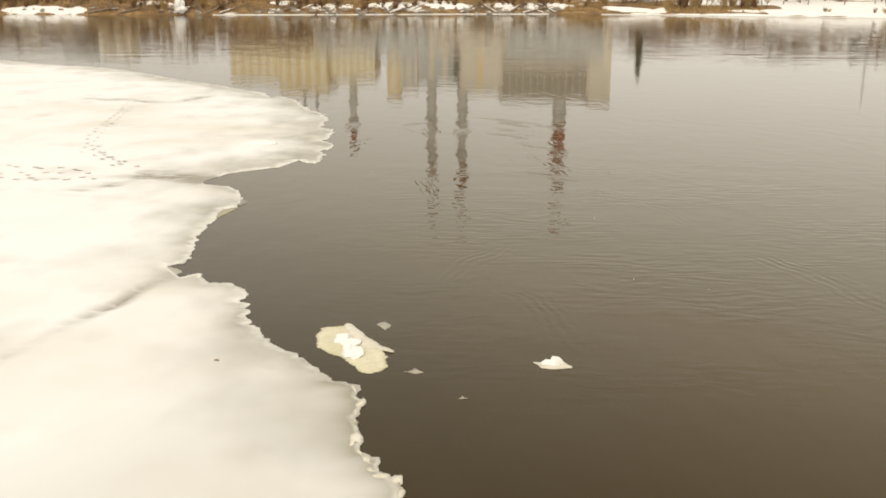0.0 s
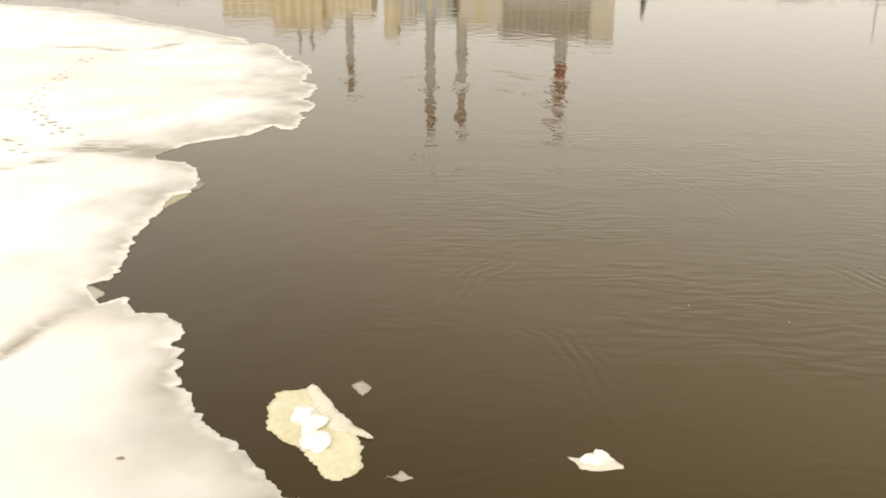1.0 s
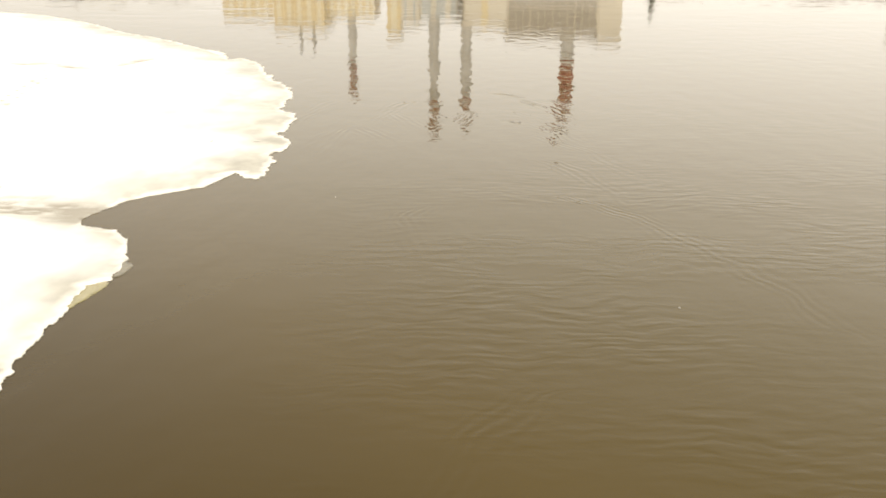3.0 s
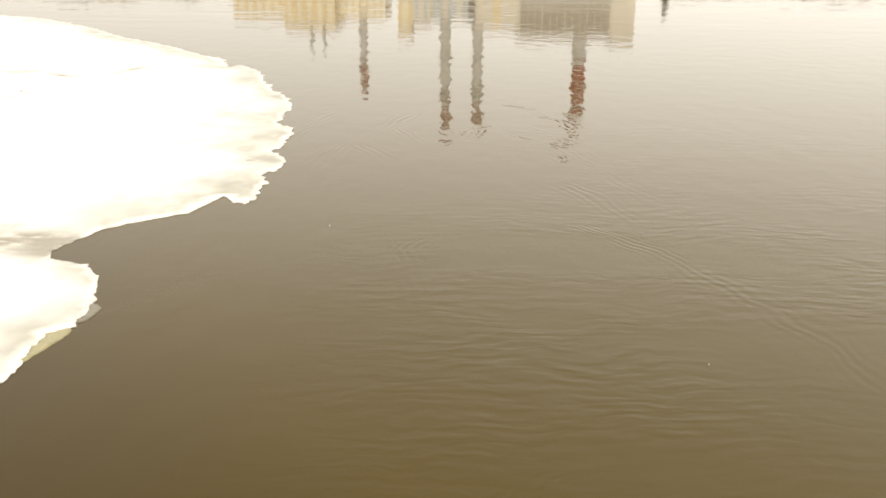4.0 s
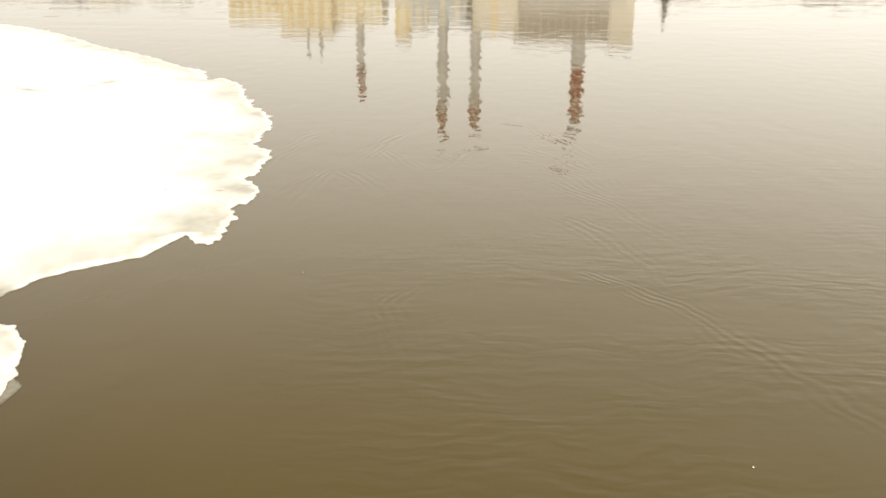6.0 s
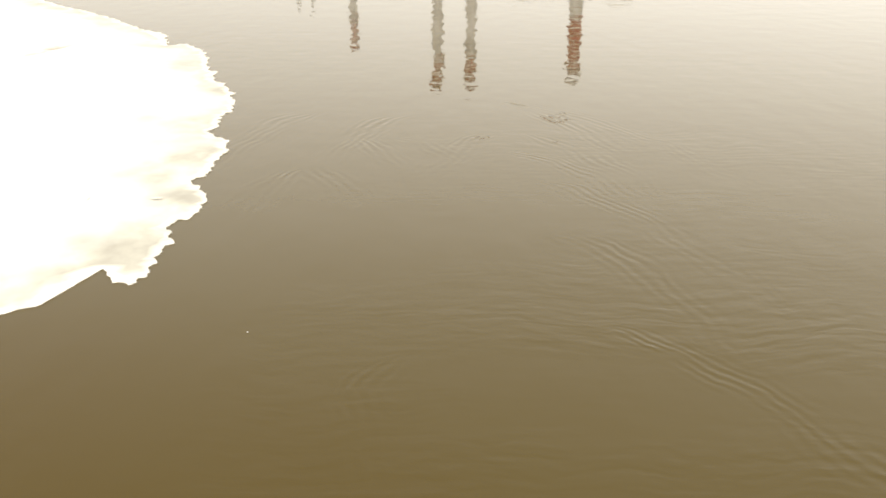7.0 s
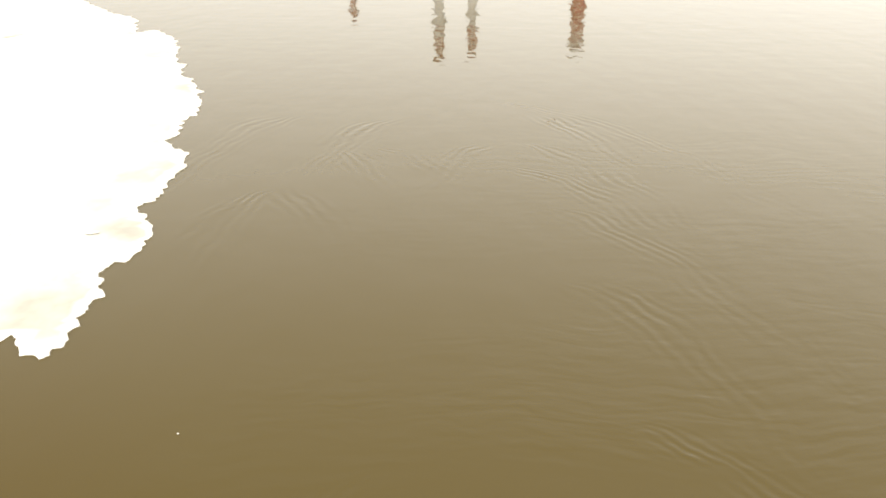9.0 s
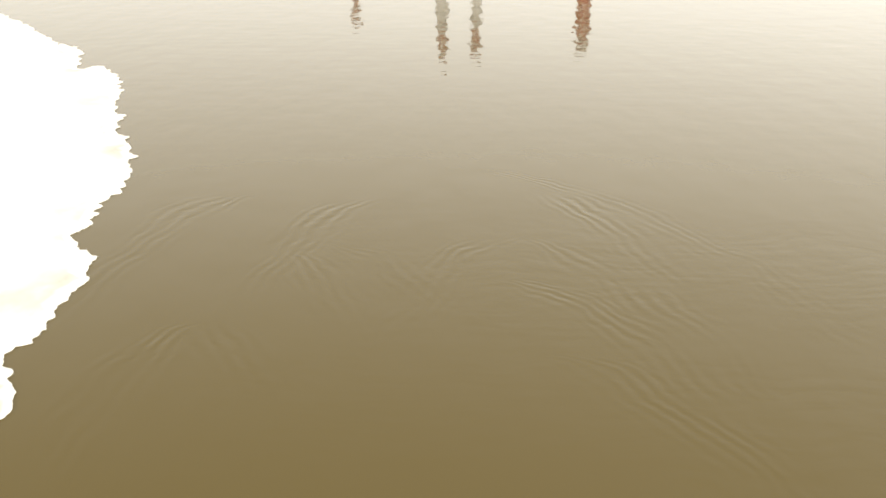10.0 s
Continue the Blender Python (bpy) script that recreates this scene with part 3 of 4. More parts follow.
def block(x0, x1, height, front, deep, wall, label, bays, bay_material, bay_from, bay_to, bay_share=0.45, roof=ROOF):
    """A block of the station with upright bays of glazing between piers."""
    root = new("industrial_building")
    root.location = ((x0 + x1) / 2, front + deep / 2, 2.0)
    tagged(root, label, "industrial building", group="power station blocks")
    w, d = (x1 - x0) / 2, deep / 2
    box_part("wall", (-w, w, -d, d, -2, height - 2.6), wall, root)
    box_part("roof", (-w - 0.2, w + 0.2, -d - 0.2, d + 0.2, height - 2.6, height - 2.0), roof, root)
    if bays:
        pitch = (x1 - x0) / bays
        for k in range(bays):
            mid = -w + (k + 0.5) * pitch
            half = pitch * bay_share / 2
            window = box_part("window", (mid - half, mid + half, -d - 0.06, -d + 0.3, bay_from, bay_to), bay_material, root)
            for z in np.linspace(bay_from, bay_to, max(2, int((bay_to - bay_from) / 4)))[1:-1]:
                box_part("transom", (mid - half, mid + half, -d - 0.14, -d - 0.05, z - 0.15, z + 0.15), wall, window)
            box_part("pier", (mid + half, mid + half + pitch * (1 - bay_share) * 0.5, -d - 0.35, -d + 0.2, -2, height - 3.0), wall, root)
    return root


block(-94, -72, 31.5, FRONT, 40, PALE_YELLOW, "pale yellow plastered plant hall with tall windows", 6, YELLOW, 4, 28)
block(-72, -51, 35.7, FRONT - 3, 40, YELLOW, "ochre plastered plant block with tall windows", 5, PALE_YELLOW, 4, 32)
block(-51, -30.4, 30.6, FRONT, 40, PALE_YELLOW, "pale yellow plant block with narrow upright bays", 7, YELLOW, 3, 29)
block(-25.3, -19.4, 38.8, FRONT + 4, 20, YELLOW, "narrow ochre stair tower of the plant", 1, PALE_YELLOW, 4, 35)
block(-19.4, -11.7, 34.4, FRONT + 2, 40, BEIGE, "beige panelled plant block", 2, GREY_PANEL, 3, 30, 0.3)
block(-11.7, 6.6, 32.0, FRONT + 3, 40, BEIGE, "grey glazed turbine hall with a beige parapet", 3, GREY_PANEL, 2, 29, 0.62)
block(6.6, 25.2, 35.4, FRONT, 40, BEIGE, "beige panelled plant block with an ochre strip", 1, YELLOW, 3, 33, 0.14)
block(4.0, 6.9, 31, FRONT - 1, 20, DARK_PANEL, "narrow dark glazed stair tower of the plant", 1, GLASS_DARK, 4, 27, 0.6)
boiler = block(25.2, 64, 38.8, FRONT + 1, 45, BEIGE, "large beige boiler house with dark glazing", 4, GREY_BEIGE, 4, 23, 0.97)
for k in range(12):
    x = -18.6 + 37.2 * k / 12
    box_part("window", (x + 0.06, x + 3.0, -22.62, -22.2, 23.4, 35.2), DARK_PANEL, boiler, "dark glazed upper bay")
for x0, x1, tall, front, tone, words in ((-53, -28, 16.5, 404, PALE_BLUE, "low pale blue-grey workshop with a flat roof"), (-28, -6, 19, 407, PALE_BLUE, "pale grey workshop with a flat roof"),
                                         (-6, 26, 16, 405, BEIGE, "low beige workshop with a flat roof"), (26, 66, 18, 406, PALE_BLUE, "long low grey workshop with a flat roof")):
    block(x0, x1, tall, front, 14, tone, words, int((x1 - x0) / 5), GREY_PANEL, 3, tall - 7, 0.5)
block(64, 73.5, 40.7, FRONT, 45, BEIGE, "plain beige end block of the boiler house", 0, None, 0, 0)




# ---- ice afloat in the open water ----
def lump(bm, centre, radii, seed, detail=3, uneven=0.35, flat=True):
    """A rough rounded heap; flat: cut off at its foot."""
    made = bmesh.ops.create_icosphere(bm, subdivisions=detail, radius=1.0)["verts"]
    c = Vector(centre)
    for v in made:
        d = v.co.normalized()
        r = 1 + uneven * noise.noise(d * 1.3 + Vector((seed * 5.7, 0, 0))) + 0.4 * uneven * noise.noise(d * 3.6 + Vector((0, seed * 3.1, 0)))
        p = d * r
        v.co = c + Vector((p.x * radii[0], p.y * radii[1], max(p.z, -0.15) * radii[2] if flat else p.z * radii[2]))
    return bm


def thing(name, place, label, category, group="", kind=""):
    root = new(name)
    root.location = place
    return tagged(root, label, category, group, kind)


def floe_plate(name, points, top, material, parent=None, seed=1, depth=0.03, under=0.08, rim=0.02):
    outline = [tuple(p) for p in ragged(points, 0.06, depth, seed)]
    return slab(name, outline, top, [(0.12, (0.03, 0.5)), (0.15, (0.1, 999))], material, under=under, rim=rim, reach=0.15, lumps=0.03, seed=seed, parent=parent)


def moved(points, dx, dy):
    return [(x + dx, y + dy) for x, y in points]


floe = thing("ice_floe", (-2.2, 22.7, 0), "yellowish wet ice floe carrying white snow lumps", "ice floe")
floe_plate("ice_base", moved([(-3.25, 24.15), (-2.88, 24.28), (-2.6, 24.3), (-2.1, 23.5), (-1.55, 22.6), (-1.33, 22.1), (-1.32, 21.4), (-1.66, 21.05),
                              (-1.95, 21.2), (-2.1, 21.55), (-2.5, 22.15), (-3.12, 22.8), (-3.26, 23.3)], 2.2, -22.7), 0.05, GLAZE, floe, 11, depth=0.06)
floe_plate("ice_slab", moved([(-2.64, 24.3), (-2.56, 24.5), (-2.38, 24.33), (-1.95, 23.45), (-1.6, 22.9), (-1.2, 22.42), (-1.62, 22.56), (-2.0, 22.75),
                              (-2.35, 23.5)], 2.2, -22.7), 0.06, GREY_WHITE, floe, 12, under=0.02).location.z = 0.03
for centre, radii, seed in (((-0.33, 0.45, 0.05), (0.22, 0.3, 0.17), 3), ((-0.1, 0.22, 0.05), (0.2, 0.26, 0.14), 5), ((0.08, -0.5, 0.05), (0.19, 0.26, 0.13), 4), ((-0.12, -0.42, 0.05), (0.16, 0.22, 0.1), 7), ((-0.16, -0.08, 0.05), (0.14, 0.24, 0.1), 6)):
    smooth(part("snow_lump", lump(bmesh.new(), centre, radii, seed, uneven=0.55), SNOW, floe, "white lump of wet snow"))

floe = thing("ice_floe", (2.65, 21.7, 0), "small white drifting ice floe with a raised peak", "ice floe")
floe_plate("ice_base", moved([(2.19, 21.82), (2.36, 21.8), (2.55, 21.92), (2.74, 21.97), (2.9, 21.86), (3.1, 21.51), (2.66, 21.4), (2.34, 21.44), (2.29, 21.64)], -2.65, -21.7), 0.06, GREY_WHITE, floe, 13)
smooth(part("peak", lump(lump(bmesh.new(), (0.02, 0.02, 0.03), (0.27, 0.18, 0.09), 8, uneven=0.5), (0.08, 0.04, 0.06), (0.16, 0.12, 0.12), 9, uneven=0.5), SNOW, floe))

for place, points, seed in (((-1.56, 24.4), [(-1.77, 24.5), (-1.59, 24.72), (-1.37, 24.4), (-1.53, 24.05)], 14),
                            ((-0.68, 21.2), [(-0.94, 21.19), (-0.77, 21.25), (-0.64, 21.38), (-0.44, 21.13), (-0.63, 21.05)], 15),
                            ((0.46, 19.7), [(0.36, 19.65), (0.47, 19.82), (0.56, 19.62)], 16)):
    bit = floe_plate("ice_fragment", moved(points, -place[0], -place[1]), 0.03, GREY_ICE, None, seed, rim=0.008, depth=0.04)
    bit.location = (*place, 0)
    tagged(bit, "small thin grey ice fragment awash in the river", "ice fragment", group="drifting ice fragments")



def crumb(x, y, half_x, half_y, turn, seed):
    """A thin broken plate frozen against the rim of the sheet."""
    rng = random.Random(seed)
    points = []
    for k in range(13):
        a = -2 * math.pi * k / 13
        r = rng.uniform(0.45, 1.15)
        u, v = math.cos(a) * half_x * r, math.sin(a) * half_y * r
        points.append((u * math.cos(turn) - v * math.sin(turn), u * math.sin(turn) + v * math.cos(turn)))
    bit = floe_plate("rim_ice", points, 0.06, GREY_WHITE, None, seed, rim=0.04, depth=0.03, under=0.04)
    bit.location = (x, y, 0.012)
    tagged(bit, "pale broken ice plate frozen to the sheet's rim", "ice plate", group="broken plates along the rim")


for k, (x, y, half_x, half_y, turn) in enumerate(((-1.98, 20.05, 0.06, 0.2, 0.3), (-1.76, 19.35, 0.08, 0.24, -0.3), (-1.84, 18.85, 0.05, 0.12, 0.0), (-1.82, 18.4, 0.07, 0.2, 0.1),
                                                  (-1.74, 17.62, 0.13, 0.34, 0.0), (-1.6, 17.0, 0.04, 0.15, 0.4), (-1.42, 16.68, 0.12, 0.24, 0.2), (-1.33, 16.3, 0.1, 0.14, 0.6),
                                                  (-1.1, 16.08, 0.2, 0.11, 0.1), (-0.82, 15.95, 0.12, 0.17, 0.0), (-0.72, 15.45, 0.07, 0.2, -0.2))):
    crumb(x, y, half_x, half_y, turn, 80 + k)

shelf = floe_plate("submerged_ice", [(-8.95, 36.7), (-8.72, 37.5), (-8.5, 38.5), (-8.8, 38.9), (-9.4, 38.6), (-9.3, 37.0)], 0.014, OLIVE_ICE, None, 17, rim=0.006)
tagged(shelf, "olive drowned ice shelf at the sheet's rim", "ice shelf")
shelf = floe_plate("submerged_ice", [(-8.6, 28.7), (-8.3, 29.3), (-8.5, 29.7), (-8.9, 29.9), (-9.1, 29.0)], 0.014, GREY_ICE, None, 18, rim=0.006)
tagged(shelf, "grey drowned ice in the mouth of the crack", "ice shelf")
shelf = floe_plate("submerged_ice", [(-8.75, 40.4), (-8.3, 39.95), (-8.35, 39.2), (-8.7, 38.8), (-8.85, 39.6)], 0.012, DARK_ICE, None, 19, rim=0.005)
tagged(shelf, "dark drowned ice fringe beside the sheet's rim", "ice shelf")
smooth(tagged(part("snow_block", lump(bmesh.new(), (-10.3, 54.8, 0.16), (0.72, 0.45, 0.22), 21, uneven=0.3), SNOW), "low white snow lump on the ice sheet", "snow lump"))


# ---- footprints and wet marks on the ice ----
def surface_height(x, y):
    far = float(inside_distance([(x, y)], sheet_outline)[0])
    worn = 1 - math.exp(-far / 1.2)
    h = 0.025 + 0.145 * worn + 0.04 * (rough((x, y), 0.25) + 0.5 * rough((x, y), 0.9)) * worn
    wet = slush_and_seam_shade((x, y))
    return h - wet * (h - 0.02) * 0.8


def print_mesh():
    bm = bmesh.new()
    rim, mid = [], []
    for k in range(12):
        a = 2 * math.pi * k / 12
        r = 0.8 + 0.14 * math.sin(3 * a + 1)
        rim.append(bm.verts.new((0.19 * r * math.cos(a), 0.13 * r * math.sin(a), 0.012)))
        mid.append(bm.verts.new((0.12 * r * math.cos(a), 0.08 * r * math.sin(a), 0.004)))
    for k in range(12):
        bm.faces.new((rim[k], rim[(k + 1) % 12], mid[(k + 1) % 12], mid[k]))
    bm.faces.new(mid)
    data = bpy.data.meshes.new("footprint")
    bm.to_mesh(data)
    bm.free()
    data.materials.append(PRINT)
    return data


def trail(points, step, spread, seed):
    rng = random.Random(seed)
    side = 1
    for (ax, ay), (bx, by) in zip(points, points[1:]):
        a, b = Vector((ax, ay)), Vector((bx, by))
        count = max(1, int((b - a).length / step))
        along = (b - a).normalized()
        for k in range(count):
            side = -side
            p = a + (b - a) * (k / count) + Vector((along.y, -along.x)) * side * spread + Vector((rng.uniform(-0.12, 0.12), rng.uniform(-0.2, 0.2)))
            ob = new("footprint", FOOTPRINT)
            ob.matrix_world = Matrix.Translation((p.x, p.y, surface_height(p.x, p.y) + 0.012)) @ Matrix.Rotation(math.atan2(along.y, along.x) + rng.uniform(-0.3, 0.3), 4, "Z") @ Matrix.Diagonal((rng.uniform(0.8, 1.4), rng.uniform(0.8, 1.3), 1, 1))
            tagged(ob, "dark wet footprint melted into the snow", "footprint", group="footprints on the ice")


FOOTPRINT = print_mesh()
trail([(-24.6, 76.6), (-22.8, 68.5), (-21.8, 61.4), (-20.5, 56.0), (-19.3, 51.6), (-17.3, 49.2), (-15.6, 46.9)], 0.75, 0.28, 1)
trail([(-19.6, 53.2), (-18.4, 51.2), (-16.4, 48.6), (-15.0, 46.2)], 0.8, 0.25, 2)
trail([(-23.5, 47.3), (-20.9, 47.1), (-18.9, 46.4), (-17.2, 46.3)], 0.7, 0.22, 3)
trail([(-26.0, 46.0), (-22.6, 45.6), (-19.6, 45.2), (-16.4, 45.9)], 0.65, 0.25, 5)
trail([(-22.0, 43.8), (-19.8, 43.9), (-18.0, 43.8), (-15.6, 44.2)], 0.6, 0.3, 4)


# ---- things on the far bank ----
def ground_at(x, d):
    return bank_height(x, d)


def on_bank(x, d, sink=0.0):
    return (x, shore(x) + d, ground_at(x, d) - sink)


def bare_tree(height, seed, label, spread=0.35):
    """A leafless tree: trunk with limbs, and a crown of fine twigs."""
    rng = random.Random(seed)
    root = new("bare_tree")
    tagged(root, label, "tree", group="bare trees on the bank")
    wood, twigs = bmesh.new(), bmesh.new()
    lean = Vector((rng.uniform(-0.08, 0.08), rng.uniform(-0.08, 0.08), 1))
    spine = [lean * (height * 0.85 * k / 6) + Vector((rng.uniform(-0.15, 0.15), rng.uniform(-0.15, 0.15), 0)) * k * 0.4 for k in range(7)]
    tube(wood, spine, [height * 0.018 * (1 - 0.13 * k) for k in range(7)], 6)
    for k in range(int(9 + height)):
        t = rng.uniform(0.25, 0.98)
        at = spine[int(t * 6)].lerp(spine[min(6, int(t * 6) + 1)], t * 6 % 1)
        a = rng.uniform(0, 2 * math.pi)
        size = height * spread * (1.15 - t) * rng.uniform(0.7, 1.2)
        out = Vector((math.cos(a), math.sin(a), rng.uniform(0.5, 1.3)))
        limb = [at, at + out * size * 0.5, at + out * size + Vector((0, 0, size * 0.3))]
        tube(wood, limb, [height * 0.007, height * 0.004, height * 0.0015], 4)
        for _ in range(9):
            s = rng.uniform(0.3, 1)
            p = limb[0].lerp(limb[2], s)
            d = Vector((rng.uniform(-1, 1), rng.uniform(-1, 1), rng.uniform(0.2, 1.4))).normalized() * size * rng.uniform(0.3, 0.6)
            tube(twigs, [p, p + d * 0.5 + Vector((0, 0, 0.05)), p + d], [0.055, 0.04, 0.015], 3)
    part("trunk", wood, TWIG, root)
    tagged(part("crown", twigs, TWIG, root), kind="stuff")
    return root


def shrub(height, seed, label, material):
    """A clump of thin upright stems."""
    rng = random.Random(seed)
    root = new("shrub")
    tagged(root, label, "shrub", group="bare shrubs on the bank")
    stems, twigs = bmesh.new(), bmesh.new()
    for _ in range(26):
        a, r = rng.uniform(0, 2 * math.pi), rng.uniform(0, 0.7)
        foot = Vector((r * math.cos(a), r * math.sin(a), -0.2))
        out = Vector((math.cos(a), math.sin(a), 0)) * rng.uniform(0.1, 0.45) * height
        tall = height * rng.uniform(0.6, 1.0)
        line = [foot, foot + out * 0.35 + Vector((0, 0, tall * 0.55)), foot + out + Vector((0, 0, tall))]
        tube(stems, line, [0.06, 0.045, 0.02], 4)
        for _ in range(7):
            p = line[1].lerp(line[2], rng.uniform(-0.5, 0.9))
            d = Vector((rng.uniform(-1, 1), rng.uniform(-1, 1), rng.uniform(0.3, 1.2))) * height * 0.16
            tube(twigs, [p, p + d], [0.045, 0.018], 3)
    tagged(part("stem_clump", stems, material, root), kind="stuff")
    tagged(part("crown", twigs, material, root), kind="stuff")
    return root


def scatter(makers, places, seed):
    rng = random.Random(seed)
    first = {}
    for k, (x, d, size) in enumerate(places):
        n = rng.randrange(len(makers))
        m = Matrix.Translation(on_bank(x, d, 0.1)) @ Matrix.Rotation(rng.uniform(0, 6.28), 4, "Z")
        if n not in first:
            first[n] = makers[n]()
            first[n].scale = (size, size, size)
            first[n].matrix_basis = m @ Matrix.Diagonal((size, size, size, 1))
        else:
            made = copy_thing(first[n], m)
            made.scale = (size, size, size)


rng = random.Random(12)
tree_makers = [lambda s=s: bare_tree(9.5, s, "leafless brown tree with fine twigs on the bank") for s in (1, 2, 3, 4)]
shrub_makers = [lambda s=s, m=m: shrub(4.5, s, "leafless reddish-brown shrub clump on the bank", m) for s, m in ((5, TWIG), (6, TWIG), (7, REED))]
places = [(rng.uniform(-185, -50), rng.uniform(9, 26), rng.uniform(0.45, 0.88)) for _ in range(115)]
places += [(rng.uniform(-55, 66), rng.uniform(12, 24), rng.uniform(0.3, 0.55)) for _ in range(34)]
places += [(rng.uniform(124, 150), rng.uniform(18, 34), rng.uniform(0.8, 1.15)) for _ in range(22)]
places += [(rng.uniform(156, 186), rng.uniform(18, 34), rng.uniform(0.8, 1.15)) for _ in range(24)]
places += [(rng.uniform(70, 80), rng.uniform(16, 24), rng.uniform(0.8, 1.1)) for _ in range(4)]
places += [(rng.uniform(66, 120), rng.uniform(10, 24), rng.uniform(0.5, 0.9)) for _ in range(60)]
places += [(82.5, 20, 1.15), (84.2, 21, 1.2), (83.3, 23, 1.1), (85.0, 19, 0.95)]
places += [(rng.uniform(-190, -88), rng.uniform(14, 26), rng.uniform(0.6, 0.9)) for _ in range(34)]
scatter(tree_makers, places, 3)
places = [(rng.uniform(-180, 64), rng.uniform(2.5, 15), rng.uniform(0.45, 0.95)) for _ in range(210)]
places += [(rng.uniform(84, 118), rng.uniform(9, 16), rng.uniform(0.7, 1.2)) for _ in range(26)]
places += [(136.5, 4.5, 0.5), (137.8, 4.6, 0.45), (156, 5, 0.7), (157.5, 5.5, 0.8), (153, 6, 0.5)]
scatter(shrub_makers, places, 4)


def spruce(height, seed):
    rng = random.Random(seed)
    root = new("spruce")
    tagged(root, "tall narrow dark green spruce", "tree")
    part("trunk", tube(bmesh.new(), [(0, 0, -0.3), (0, 0, height * 0.95)], [0.3, 0.04], 6), WOOD, root)
    crown = bmesh.new()
    for k in range(46):
        z = height * (0.1 + 0.88 * k / 45)
        size = (3.3 + 0.9 * noise.noise(Vector((k * 0.35, seed, 0)))) * (1 - k / 46) ** 0.8 + 0.2
        for m in range(9):
            a = m * 0.698 + k * 0.9 + rng.uniform(-0.2, 0.2)
            r = size * rng.uniform(0.4, 1.2)
            tip = Vector((math.cos(a) * r, math.sin(a) * r, z - 0.35 * r))
            side = Vector((-math.sin(a), math.cos(a), 0)) * r * 0.28
            root_at = Vector((0, 0, z))
            mid = root_at.lerp(tip, 0.6)
            vs = [crown.verts.new(p) for p in (root_at, mid + side, tip, mid - side, mid + Vector((0, 0, 0.25)), mid - Vector((0, 0, 0.3)))]
            for f in ((0, 1, 4), (1, 2, 4), (2, 3, 4), (3, 0, 4), (1, 0, 5), (2, 1, 5), (3, 2, 5), (0, 3, 5)):
                crown.faces.new([vs[q] for q in f])
    part("crown", crown, SPRUCE, root)
    return root


spruce(22, 8).location = on_bank(78.5, 22, 0.2)


def log(a, b, radius, seed, label, snow=False):
    """A fallen trunk with a few broken limbs."""
    rng = random.Random(seed)
    a, b = Vector(a), Vector(b)
    root = thing("driftwood_log", a, label, "log", group="fallen trunks on the shore")
    line = [(b - a) * t + Vector((0, 0, 0.25 * math.sin(3 * t) * radius)) for t in (0, 0.3, 0.6, 0.85, 1)]
    part("trunk", tube(bmesh.new(), line, [radius, radius * 0.9, radius * 0.7, radius * 0.45, radius * 0.2], 8), WOOD, root)
    for _ in range(7):
        p = (b - a) * rng.uniform(0.3, 0.95)
        d = Vector((rng.uniform(-1, 1), rng.uniform(-0.6, 0.3), rng.uniform(0.1, 1))) * (b - a).length * 0.22
        part("limb", tube(bmesh.new(), [p, p + d * 0.6, p + d + Vector((0, 0, 0.2))], [radius * 0.35, radius * 0.2, 0.03], 5), WOOD, root)
    if snow:
        cap = bmesh.new()
        tube(cap, [line[0] + Vector((0, 0, radius * 0.75)), line[1] + Vector((0, 0, radius * 0.7)), line[2] + Vector((0, 0, radius * 0.5))], [radius * 0.55, radius * 0.6, radius * 0.3], 7)
        part("snow_cap", cap, SNOW, root, "white snow lying along the trunk")


rng = random.Random(31)
for x0, d0, x1, d1, r, snow in ((-122, 0.4, -112, 3, 0.5, False), (-112, 0.2, -104, 2.5, 0.4, False), (-92, 0.5, -86, 6, 0.45, True), (-82, 0.5, -75, 7, 0.5, False),
                                (-78, 0.3, -70, 5, 0.35, True), (-66, 0.4, -56, 4, 0.4, False), (-60, 0.5, -50, 5, 0.35, False), (-20, 0.3, -10, 3, 0.4, True),
                                (6, 0.3, 14, 6, 0.5, True), (20, 0.2, 12, 5, 0.45, True), (24, 0.3, 33, 7, 0.55, True), (38, 0.2, 27, 5, 0.5, True), (43, 0.3, 34, 6, 0.4, True),
                                (30, 0.1, 42, 2.5, 0.45, True)):
    a, b = Vector(on_bank(x0, d0)), Vector(on_bank(x1, d1))
    log(a + Vector((0, 0, 0.2)), b + Vector((0, 0, rng.uniform(0.6, 2.2))), r, int(x0 * 7) % 97, "fallen grey tree trunk with snow on the shore" if snow else "fallen weathered tree trunk lying on the shore", snow)

for k in range(34):
    x0 = rng.uniform(-140, 46)
    x1 = x0 + rng.choice((-1, 1)) * rng.uniform(2.5, 7)
    d0 = rng.uniform(0.2, 5)
    a, b = Vector(on_bank(x0, d0)), Vector(on_bank(x1, d0 + rng.uniform(-0.1, 4)))
    log(a + Vector((0, 0, 0.1)), b + Vector((0, 0, rng.uniform(0.3, 2.4))), rng.uniform(0.12, 0.28), k + 200, "pale broken branch lying on the bank")


def boulder(x, d, size, seed, snowy):
    root = thing("boulder", on_bank(x, d, 0.1), "grey shore stone capped with snow" if snowy else "brown shore stone at the waterline", "stone", group="shore stones")
    part("stone", lump(bmesh.new(), (0, 0, size[2] * 0.4), size, seed, 2, 0.5, False), STONE, root)
    if snowy:
        smooth(part("snow_cap", lump(bmesh.new(), (0, 0.1, size[2] * 0.95), (size[0] * 0.85, size[1] * 0.8, size[2] * 0.45), seed + 3, 2, 0.3), SNOW, root))


